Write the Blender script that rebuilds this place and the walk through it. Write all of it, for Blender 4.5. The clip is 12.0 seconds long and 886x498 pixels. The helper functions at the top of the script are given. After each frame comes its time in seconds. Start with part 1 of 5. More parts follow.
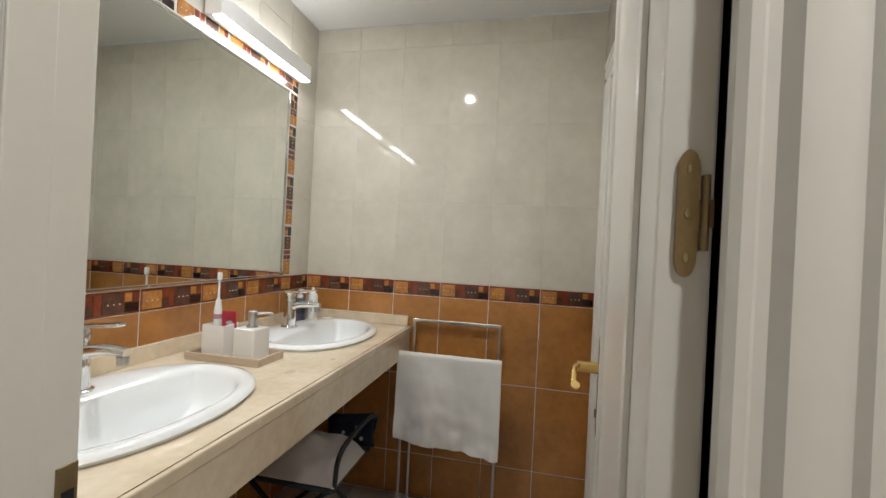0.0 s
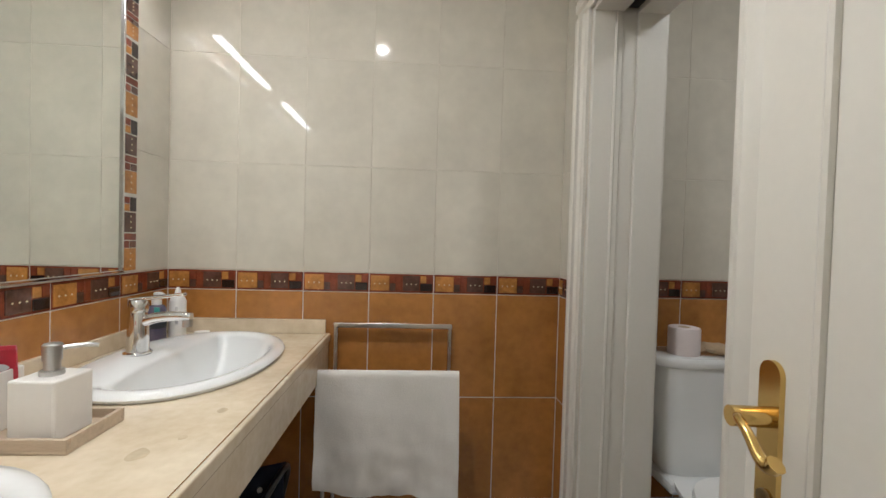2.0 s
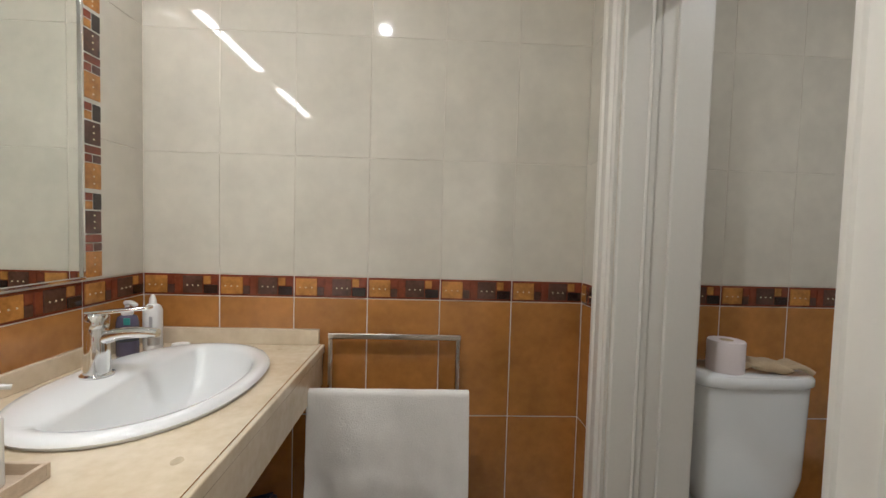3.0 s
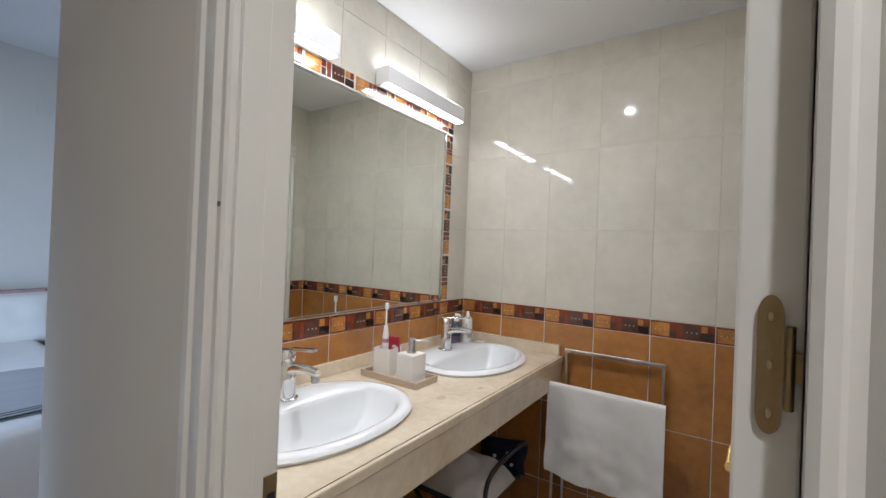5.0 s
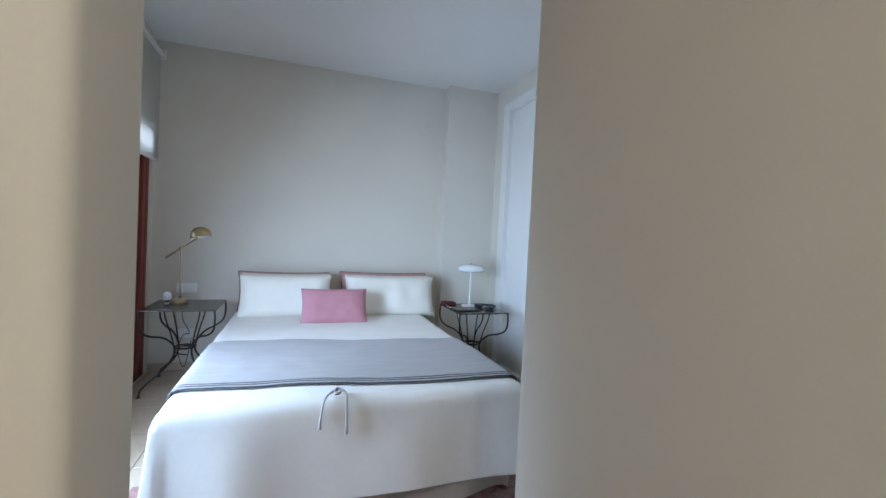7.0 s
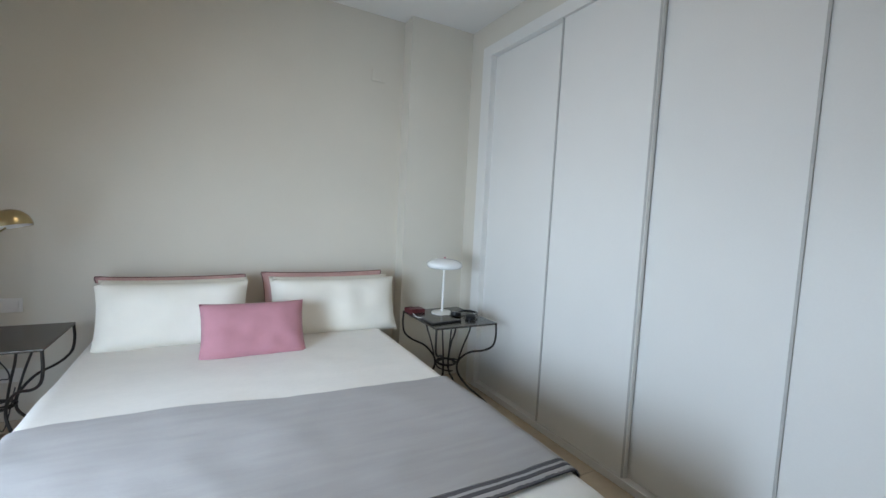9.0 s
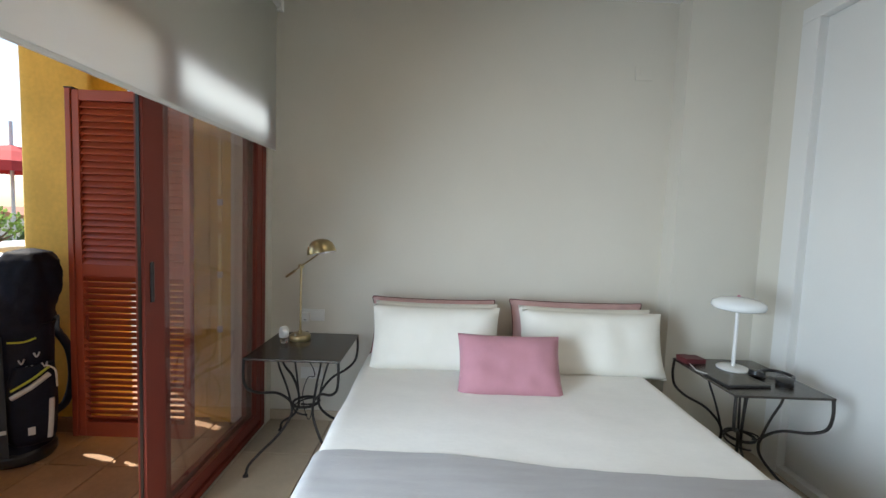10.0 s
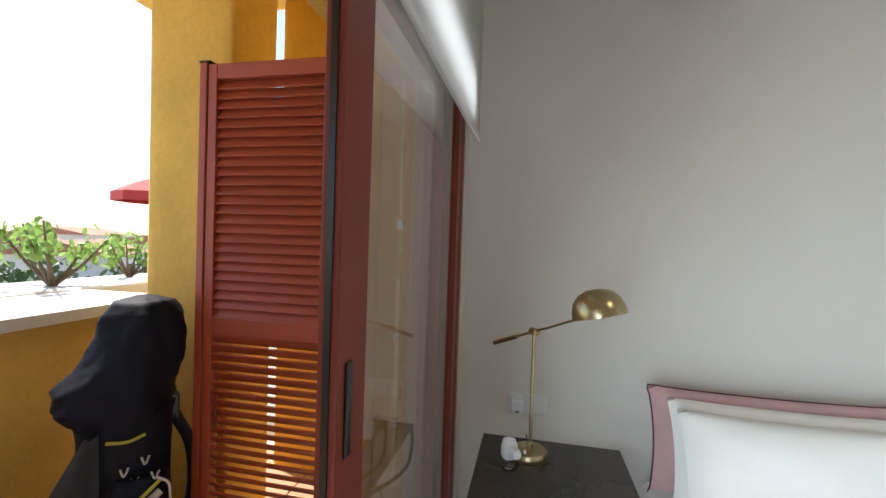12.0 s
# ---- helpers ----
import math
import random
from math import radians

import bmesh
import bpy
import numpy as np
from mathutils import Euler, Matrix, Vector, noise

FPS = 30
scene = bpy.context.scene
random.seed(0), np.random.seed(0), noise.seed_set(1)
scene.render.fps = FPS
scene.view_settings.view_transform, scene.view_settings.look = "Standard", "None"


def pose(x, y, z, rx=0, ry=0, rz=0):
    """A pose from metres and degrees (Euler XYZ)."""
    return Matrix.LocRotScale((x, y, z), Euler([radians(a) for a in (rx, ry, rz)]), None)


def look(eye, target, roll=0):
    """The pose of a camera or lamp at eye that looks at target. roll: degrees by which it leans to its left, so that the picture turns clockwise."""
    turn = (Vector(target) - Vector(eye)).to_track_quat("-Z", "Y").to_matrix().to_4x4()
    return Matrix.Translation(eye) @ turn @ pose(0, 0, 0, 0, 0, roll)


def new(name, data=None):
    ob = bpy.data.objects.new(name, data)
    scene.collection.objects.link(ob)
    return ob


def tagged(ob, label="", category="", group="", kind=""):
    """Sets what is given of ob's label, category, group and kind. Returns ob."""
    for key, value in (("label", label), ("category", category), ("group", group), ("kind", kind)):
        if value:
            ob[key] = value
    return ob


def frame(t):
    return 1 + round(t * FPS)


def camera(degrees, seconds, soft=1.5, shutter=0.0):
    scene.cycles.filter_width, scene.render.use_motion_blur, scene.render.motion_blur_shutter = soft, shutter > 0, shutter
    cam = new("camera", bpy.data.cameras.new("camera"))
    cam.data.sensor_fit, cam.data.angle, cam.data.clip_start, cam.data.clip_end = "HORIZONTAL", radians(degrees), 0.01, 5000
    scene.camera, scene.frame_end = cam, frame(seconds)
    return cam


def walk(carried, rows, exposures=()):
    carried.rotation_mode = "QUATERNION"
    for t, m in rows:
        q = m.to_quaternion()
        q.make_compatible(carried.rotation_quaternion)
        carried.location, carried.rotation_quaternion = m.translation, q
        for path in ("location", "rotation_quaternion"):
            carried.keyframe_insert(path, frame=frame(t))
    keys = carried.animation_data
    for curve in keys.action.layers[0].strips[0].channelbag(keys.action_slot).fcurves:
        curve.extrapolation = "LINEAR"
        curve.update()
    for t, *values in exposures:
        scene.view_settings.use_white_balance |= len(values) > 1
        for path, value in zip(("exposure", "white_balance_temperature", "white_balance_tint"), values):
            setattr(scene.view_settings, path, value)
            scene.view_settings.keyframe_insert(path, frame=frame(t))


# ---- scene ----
cam = camera(93.5, 12.0)
PATH = [
    (0, (-0.077, -0.058, 1.283), (-0.497, 1.897, 1.282), 2.8),
    (0.5, (-0.178, 0.061, 1.251), (-0.441, 2.044, 1.238), 2.8),
    (1, (-0.274, 0.134, 1.255), (-0.332, 2.133, 1.208), 2.1),
    (1.5, (-0.329, 0.236, 1.258), (-0.286, 2.235, 1.218), 1.9),
    (2, (-0.345, 0.408, 1.245), (-0.225, 2.404, 1.202), 1.6),
    (2.5, (-0.352, 0.624, 1.278), (-0.202, 2.614, 1.15), 1.9),
    (2.7, (-0.344, 0.636, 1.27), (-0.213, 2.629, 1.155), 1.8),
    (4.3, (-0.202, 0.048, 1.374), (-0.742, 1.974, 1.382), 1.5),
    (4.5, (-0.113, 0.008, 1.377), (-0.837, 1.873, 1.4), 1.8),
    (5, (0.003, -0.08, 1.38), (-1.126, 1.57, 1.392), 2.3),
    (5.5, (0.001, -0.169, 1.333), (-1.533, 1.113, 1.307), 2.9),
    (6, (-0.114, -0.264, 1.317), (-1.895, 0.645, 1.268), 3.2),
    (6.5, (-0.318, -0.307, 1.32), (-2.192, 0.391, 1.272), 3.4),
    (7, (-0.547, -0.324, 1.313), (-2.435, 0.334, 1.263), 2.8),
    (8.8, (-1.562, -0.256, 1.361), (-3.218, 0.857, 1.232), 3.0),
    (9, (-1.632, -0.221, 1.376), (-3.376, 0.747, 1.227), 2.9),
    (9.5, (-1.81, -0.27, 1.396), (-3.749, 0.193, 1.235), 2.3),
    (10, (-2.02, -0.401, 1.448), (-4.015, -0.384, 1.305), 2.2),
    (10.5, (-2.271, -0.587, 1.45), (-4.246, -0.892, 1.353), 1.8),
    (11, (-2.528, -0.806, 1.463), (-4.481, -1.227, 1.381), 1.5),
    (11.5, (-2.78, -1.073, 1.453), (-4.744, -1.45, 1.394), 1.6),
    (12, (-3.05, -1.265, 1.438), (-5.005, -1.684, 1.401), 1.9),
]
EXPOSURES = [(0, 0.45, 5450, 10), (2.7, 0.45, 5500, 12), (5.0, 0.40, 5200, 14), (6.0, 0.48, 5450, 15), (6.5, 0.75, 5500, 12), (7.2, 0.75, 5550, 11), (8.8, 0.70, 6150, 11), (9.5, 0.75, 6700, 9), (10.5, 0.78, 6500, 10), (12, 0.98, 6500, 11)]
walk(cam, [(t, look(eye, target, roll)) for t, eye, target, roll in PATH], EXPOSURES)

# ---- light ----
world = bpy.data.worlds.new("sky")
scene.world = world
world.use_nodes = True
wn = world.node_tree
sky = wn.nodes.new("ShaderNodeTexSky")
sky.sky_type, sky.sun_disc = "NISHITA", False
sky.sun_elevation, sky.sun_rotation = radians(55), radians(198)
wn.links.new(sky.outputs[0], wn.nodes["Background"].inputs[0])
wn.nodes["Background"].inputs[1].default_value = 0.15


def lamp(name, kind, m, energy, colour, size=0.1, size_y=None, shape=None):
    data = bpy.data.lights.new(name, kind)
    data.energy, data.color = energy, colour
    if kind == "AREA":
        data.shape = shape or ("RECTANGLE" if size_y else "DISK")
        data.size = size
        if size_y:
            data.size_y = size_y
    elif kind == "SUN":
        data.angle = radians(0.5)
    else:
        data.shadow_soft_size = size
    ob = new(name, data)
    ob.matrix_world = m
    return ob


WARM = (1.0, 0.92, 0.79)
COOL = (0.65, 0.82, 1.0)
lamp("sun", "SUN", look((-5.5, -9.0, 10.8), (-4.0, -4.5, 4.0)), 4.5, (1.0, 0.95, 0.86))
daylight = lamp("window_daylight", "AREA", look((-2.42, -1.66, 0.92), (-3.55, 0.5, 0.28)), 31, COOL, 0.72, 1.5)
blind_daylight = lamp("sash_daylight", "AREA", look((-4.235, -1.548, 2.005), (-4.235, 0.0, 2.005)), 0.35, (0.86, 0.94, 1.0), 0.86, 0.15)
daylight.data.spread = radians(116)
lamp("bath_downlight", "AREA", look((-0.6, 0.97, 2.435), (-0.6, 0.98, 0)), 8, WARM, 0.042)
lamp("toilet_downlight", "AREA", look((1.0, 1.2, 2.435), (1.0, 1.21, 0)), 4.4, WARM, 0.06)
lamp("hall_downlight", "AREA", look((0.42, -0.36, 2.435), (0.42, -0.35, 0)), 11, (1.0, 0.90, 0.75), 0.08)
lamp("bedroom_downlight", "AREA", look((-3.29, 0.16, 2.915), (-3.29, 0.17, 0)), 3.2, (1.0, 0.86, 0.66), 0.08)


# ---- materials ----
def mat(name, colour, rough=0.5, metal=0.0, vary=0.08, scale=6.0, fine=60.0, bump=0.0, coat=0.0, other=None, per_object=0.0, sheen=0.0, spec=0.5, stretch=None):
    m = bpy.data.materials.new(name)
    m.use_nodes = True
    t = m.node_tree
    b = t.nodes["Principled BSDF"]
    b.inputs["Roughness"].default_value, b.inputs["Metallic"].default_value = rough, metal
    b.inputs["Coat Weight"].default_value, b.inputs["Sheen Weight"].default_value = coat, sheen
    b.inputs["Specular IOR Level"].default_value = spec
    co = t.nodes.new("ShaderNodeTexCoord")
    src = co.outputs["Object"]
    if stretch:
        mp = t.nodes.new("ShaderNodeMapping")
        mp.inputs["Scale"].default_value = stretch
        t.links.new(src, mp.inputs[0])
        src = mp.outputs[0]
    info = t.nodes.new("ShaderNodeObjectInfo")
    if per_object:
        add = t.nodes.new("ShaderNodeVectorMath")
        sc = t.nodes.new("ShaderNodeVectorMath")
        sc.operation = "SCALE"
        sc.inputs[0].default_value = (37.0, 21.0, 13.0)
        t.links.new(info.outputs["Random"], sc.inputs["Scale"])
        t.links.new(src, add.inputs[0])
        t.links.new(sc.outputs[0], add.inputs[1])
        src = add.outputs[0]
    n1 = t.nodes.new("ShaderNodeTexNoise")
    n1.inputs["Scale"].default_value, n1.inputs["Detail"].default_value = scale, 5
    n2 = t.nodes.new("ShaderNodeTexNoise")
    n2.inputs["Scale"].default_value, n2.inputs["Detail"].default_value = fine, 3
    t.links.new(src, n1.inputs["Vector"])
    t.links.new(src, n2.inputs["Vector"])
    avg = t.nodes.new("ShaderNodeMath")
    avg.operation = "MULTIPLY_ADD"
    avg.inputs[1].default_value = 0.35
    t.links.new(n2.outputs[0], avg.inputs[0])
    half = t.nodes.new("ShaderNodeMath")
    half.operation = "MULTIPLY"
    half.inputs[1].default_value = 0.65
    t.links.new(n1.outputs[0], half.inputs[0])
    t.links.new(half.outputs[0], avg.inputs[2])
    ramp = t.nodes.new("ShaderNodeValToRGB")
    lo = [max(0.0, c * (1 - vary)) for c in colour]
    hi = other or [min(1.0, c * (1 + vary)) for c in colour]
    ramp.color_ramp.elements[0].position, ramp.color_ramp.elements[1].position = 0.33, 0.68
    ramp.color_ramp.elements[0].color, ramp.color_ramp.elements[1].color = (*lo, 1), (*hi, 1)
    t.links.new(avg.outputs[0], ramp.inputs[0])
    out = ramp.outputs[0]
    if per_object:
        hsv = t.nodes.new("ShaderNodeHueSaturation")
        rng = t.nodes.new("ShaderNodeMapRange")
        rng.inputs["To Min"].default_value, rng.inputs["To Max"].default_value = 1 - per_object, 1 + per_object
        t.links.new(info.outputs["Random"], rng.inputs[0])
        t.links.new(rng.outputs[0], hsv.inputs["Value"])
        t.links.new(out, hsv.inputs["Color"])
        out = hsv.outputs[0]
    t.links.new(out, b.inputs["Base Color"])
    if bump:
        bp = t.nodes.new("ShaderNodeBump")
        bp.inputs["Strength"].default_value, bp.inputs["Distance"].default_value = bump, 0.004
        t.links.new(avg.outputs[0], bp.inputs["Height"])
        t.links.new(bp.outputs[0], b.inputs["Normal"])
    return m


def glow(name, colour, strength):
    m = bpy.data.materials.new(name)
    m.use_nodes = True
    b = m.node_tree.nodes["Principled BSDF"]
    b.inputs["Emission Color"].default_value, b.inputs["Emission Strength"].default_value = (*colour, 1), strength
    return m


def glassy(name, rough=0.0, colour=(1, 1, 1)):
    m = mat(name, colour, rough, vary=0.0)
    t = m.node_tree
    for l in list(t.links):
        if l.to_socket.name == "Base Color":
            t.links.remove(l)
    b = t.nodes["Principled BSDF"]
    b.inputs["Base Color"].default_value = (*colour, 1)
    b.inputs["Transmission Weight"].default_value, b.inputs["IOR"].default_value = 1.0, 1.45
    return m


def cloth(name, colour, vary=0.06, bump=0.35, weave=700.0, see=0.0):
    m = mat(name, colour, 0.9, vary=vary, scale=9, fine=weave, bump=bump, sheen=0.15, spec=0.15)
    if see:
        t = m.node_tree
        b = t.nodes["Principled BSDF"]
        tr = t.nodes.new("ShaderNodeBsdfTranslucent")
        tr.inputs[0].default_value = (0.9, 0.9, 0.88, 1)
        mx = t.nodes.new("ShaderNodeMixShader")
        mx.inputs[0].default_value = see
        t.links.new(b.outputs[0], mx.inputs[1])
        t.links.new(tr.outputs[0], mx.inputs[2])
        t.links.new(mx.outputs[0], t.nodes["Material Output"].inputs[0])
    return m


PAINT = mat("wall_paint", (0.66, 0.622, 0.54), 0.75, vary=0.025, scale=2.2, fine=180, bump=0.06)
CEIL = mat("ceiling_paint", (0.78, 0.77, 0.75), 0.8, vary=0.02, scale=2, fine=150, bump=0.04)
LACQUER = mat("white_lacquer", (0.72, 0.69, 0.62), 0.28, vary=0.025, scale=3, fine=90, bump=0.02, coat=0.2)
WARDROBE = mat("wardrobe_lacquer", (0.74, 0.73, 0.70), 0.42, vary=0.02, scale=2, fine=120, bump=0.02)
CREAM = mat("cream_tile", (0.62, 0.58, 0.49), 0.055, vary=0.08, scale=5, fine=22, per_object=0.03, coat=0.3)
OCHRE = mat("ochre_tile", (0.42, 0.185, 0.045), 0.2, vary=0.22, scale=6, fine=30, per_object=0.06, coat=0.25)
GROUT = mat("grout", (0.70, 0.645, 0.55), 0.85, vary=0.06, scale=20, fine=150, bump=0.1)
AMBER = mat("amber_glaze", (0.46, 0.20, 0.045), 0.15, vary=0.35, scale=25, fine=90, coat=0.4, per_object=0.1)
RUST = mat("rust_glaze", (0.20, 0.045, 0.02), 0.15, vary=0.3, scale=25, fine=90, coat=0.4, per_object=0.1)
UMBER = mat("umber_glaze", (0.10, 0.045, 0.03), 0.15, vary=0.4, scale=25, fine=90, coat=0.4, per_object=0.1)
BLACKG = mat("black_glaze", (0.025, 0.012, 0.01), 0.12, vary=0.2, scale=25, coat=0.4)
DOTS = mat("cream_dots", (0.75, 0.62, 0.38), 0.2, vary=0.1)
MARBLE = mat("cream_marble", (0.66, 0.54, 0.37), 0.16, vary=0.10, scale=7, fine=40, coat=0.2, other=(0.76, 0.66, 0.50))
STAIN = mat("marble_stain", (0.55, 0.45, 0.31), 0.22, vary=0.12, scale=30)
PORCELAIN = mat("porcelain", (0.80, 0.81, 0.80), 0.07, vary=0.01, coat=0.6)
CHROME = mat("chrome", (0.78, 0.78, 0.78), 0.08, 1.0, vary=0.02)
STEEL = mat("brushed_steel", (0.55, 0.54, 0.52), 0.32, 1.0, vary=0.06, fine=200)
BRASS = mat("polished_brass", (0.72, 0.50, 0.17), 0.16, 1.0, vary=0.05, fine=80)
OLDBRASS = mat("aged_brass", (0.28, 0.20, 0.10), 0.4, 0.9, vary=0.15, fine=120, bump=0.05)
SATINBRASS = mat("brushed_brass", (0.46, 0.37, 0.20), 0.28, 1.0, vary=0.06, fine=160)
MIRROR = mat("mirror_silver", (0.84, 0.87, 0.84), 0.01, 1.0, vary=0.0)
GLASS = glassy("clear_glass")
WHITEPL = mat("white_plastic", (0.78, 0.77, 0.74), 0.3, vary=0.02)
CERAMIC = mat("matt_white_ceramic", (0.78, 0.75, 0.70), 0.35, vary=0.03)
TRAYWOOD = mat("pale_wood", (0.50, 0.40, 0.29), 0.55, vary=0.15, scale=8, fine=90, bump=0.1, stretch=(1, 9, 9))
LINEN = mat("white_linen", (0.78, 0.75, 0.70), 0.85, vary=0.03, scale=5, fine=30, bump=0.5, sheen=0.15, spec=0.2, stretch=(2.2, 1.2, 1.2))
PILLOWC = cloth("ivory_cotton", (0.80, 0.77, 0.69), 0.03, 0.2)
GREYLINEN = mat("grey_linen", (0.36, 0.34, 0.33), 0.9, vary=0.07, scale=2.2, fine=40, bump=0.9, sheen=0.15, spec=0.15, stretch=(14, 1.6, 6))
DARKSTRIPE = cloth("charcoal_stripe", (0.07, 0.065, 0.07), 0.1)
SKIRT = cloth("taupe_linen", (0.52, 0.47, 0.42), 0.06)
PINK = cloth("pink_velvet", (0.46, 0.22, 0.26), 0.08, 0.2, 300)
DUSTY = cloth("dusty_pink_linen", (0.55, 0.34, 0.32), 0.12)
PIPING = cloth("dark_piping", (0.13, 0.05, 0.05), 0.1)
TERRY = cloth("terry_towel", (0.76, 0.73, 0.68), 0.06, 1.0, 260)
BLIND = cloth("blind_fabric", (0.74, 0.74, 0.72), 0.02, 0.1, 900, see=0.85)
IRON = mat("black_iron", (0.035, 0.03, 0.027), 0.5, 0.5, vary=0.2, fine=140, bump=0.25)
IRONTOP = mat("dark_metal_top", (0.060, 0.050, 0.042), 0.24, 0.3, vary=0.2, scale=7, fine=120)
REDFRAME = mat("oxide_red_aluminium", (0.19, 0.033, 0.02), 0.42, spec=0.28, vary=0.06, fine=150)
REDSHUT = mat("red_brown_shutter", (0.33, 0.06, 0.03), 0.42, vary=0.08, fine=150, per_object=0.04)
YELLOW = mat("yellow_render", (0.72, 0.48, 0.11), 0.85, vary=0.14, scale=3, fine=40, bump=0.5)
# lighter copy of YELLOW, with the sun on the reveal edge in its colour
SUNLITYELLOW = mat("sunlit_yellow_render", (0.80, 0.66, 0.25), 0.85, vary=0.08, scale=8, fine=60, bump=0.3)
ORANGE = mat("ochre_render", (0.70, 0.38, 0.03), 0.85, vary=0.1, scale=3, fine=40, bump=0.4)
WHITESTONE = mat("white_sill", (0.66, 0.67, 0.68), 0.6, vary=0.08, scale=6, fine=60, bump=0.2)
TERRA = mat("balcony_tile", (0.40, 0.24, 0.14), 0.5, vary=0.15, scale=4, fine=40, per_object=0.06)
SKIRTTILE = mat("balcony_skirting", (0.24, 0.13, 0.08), 0.5, vary=0.15, scale=5)
BEIGE = mat("beige_floor", (0.52, 0.43, 0.32), 0.25, vary=0.08, scale=4, fine=30, per_object=0.03)
GREYFLOOR = mat("grey_floor_tile", (0.42, 0.38, 0.33), 0.3, vary=0.1, scale=5, fine=40, per_object=0.04)
NYLON = mat("navy_nylon", (0.006, 0.008, 0.018), 0.66, spec=0.22, vary=0.3, scale=16, fine=90, bump=1.0)
SLATE = mat("slate_cloth", (0.03, 0.037, 0.045), 0.85, vary=0.2, scale=10, fine=300, bump=0.3)
LIME = mat("lime_trim", (0.45, 0.48, 0.05), 0.5)
SILVERC = mat("silver_print", (0.5, 0.5, 0.5), 0.4, vary=0.05)
# grey for the drawn shadow lines between the wardrobe doors
JOINTSHADE = mat("grey_joint_shade", (0.44, 0.43, 0.41), 0.5, vary=0.05)
RED = mat("red_label", (0.45, 0.02, 0.04), 0.4, vary=0.1)
DARKRED = mat("dark_red_leather", (0.10, 0.015, 0.018), 0.5, vary=0.15)
BLACKPL = mat("black_plastic", (0.012, 0.012, 0.013), 0.28, vary=0.1)
VIOLET = mat("violet_bottle", (0.10, 0.09, 0.14), 0.25, vary=0.1)
TEAL = mat("teal_label", (0.03, 0.25, 0.24), 0.4)
LEAF = mat("jade_leaf", (0.16, 0.25, 0.07), 0.4, vary=0.35, scale=4)
leaf_tree = LEAF.node_tree
leaf_glow = leaf_tree.nodes.new("ShaderNodeBsdfTranslucent")
leaf_glow.inputs[0].default_value = (0.30, 0.48, 0.12, 1)
leaf_mix = leaf_tree.nodes.new("ShaderNodeMixShader")
leaf_mix.inputs[0].default_value = 0.45
leaf_tree.links.new(leaf_tree.nodes["Principled BSDF"].outputs[0], leaf_mix.inputs[1])
leaf_tree.links.new(leaf_glow.outputs[0], leaf_mix.inputs[2])
leaf_tree.links.new(leaf_mix.outputs[0], leaf_tree.nodes["Material Output"].inputs[0])
HOUSEWALL = mat("whitewashed_wall", (0.72, 0.70, 0.66), 0.85, vary=0.08, scale=0.8, fine=9)
ROOFTILE = mat("clay_roof", (0.42, 0.20, 0.12), 0.8, vary=0.2, scale=2, fine=20)
FARGREEN = mat("far_foliage", (0.10, 0.15, 0.06), 0.8, vary=0.4, scale=0.8, fine=5)
DARKPANE = mat("dark_window", (0.05, 0.07, 0.09), 0.15, vary=0.1)
BARK = mat("bark", (0.15, 0.11, 0.08), 0.9, vary=0.2, bump=0.4)
RUGRED = mat("worn_red_rug", (0.20, 0.07, 0.06), 0.95, vary=0.35, scale=14, fine=120, bump=0.6, other=(0.42, 0.27, 0.24))
PARASOL = mat("red_parasol_cloth", (0.55, 0.05, 0.05), 0.8, vary=0.08)
GROUND = mat("dry_ground", (0.32, 0.29, 0.23), 0.9, vary=0.2, scale=0.4, fine=3)
PAPER = mat("tissue_paper", (0.74, 0.66, 0.64), 0.9, vary=0.03, fine=200, bump=0.2)
GLOVE = mat("suede_glove", (0.42, 0.32, 0.20), 0.9, vary=0.15, fine=120, bump=0.3)
LEDSOFT = glow("led_strip_soft", (1.0, 0.91, 0.77), 7.0)
LEDWARM = glow("led_strip", (1.0, 0.91, 0.77), 20.0)


# ---- mesh helpers ----
def part(name, bm, material, parent=None, label="", smooth=None):
    me = bpy.data.meshes.new(name)
    bm.normal_update()
    bm.to_mesh(me)
    bm.free()
    for m in (material if isinstance(material, (list, tuple)) else [material]):
        me.materials.append(m)
    if smooth is not None:
        me.polygons.foreach_set("use_smooth", [True] * len(me.polygons))
        me.set_sharp_from_angle(angle=radians(smooth))
    ob = new(name, me)
    if parent:
        ob.parent = parent
    if label:
        ob["label"] = label
    return ob


def thing(name, label, category, at=(0, 0, 0), turn=0.0, group="", kind=""):
    ob = new(name)
    ob.matrix_world = pose(*at, 0, 0, turn)
    ob.empty_display_size = 0.05
    return tagged(ob, label, category, group, kind)


def add_box(bm, x0, x1, y0, y1, z0, z1, bevel=0.0, seg=2, index=0, m=None):
    r = bmesh.ops.create_cube(bm, size=1.0)
    vs = r["verts"]
    bmesh.ops.scale(bm, vec=(x1 - x0, y1 - y0, z1 - z0), verts=vs)
    bmesh.ops.translate(bm, vec=((x0 + x1) / 2, (y0 + y1) / 2, (z0 + z1) / 2), verts=vs)
    fs = list({f for v in vs for f in v.link_faces})
    if bevel:
        es = list({e for v in vs for e in v.link_edges})
        out = bmesh.ops.bevel(bm, geom=es, offset=bevel, segments=seg, affect="EDGES", profile=0.5)
        fs = list({g for f in out["faces"] for v in f.verts for g in v.link_faces})
        vs = list({v for f in fs for v in f.verts})
    for f in fs:
        f.material_index = index
    if m is not None:
        bmesh.ops.transform(bm, matrix=m, verts=vs)
    return vs


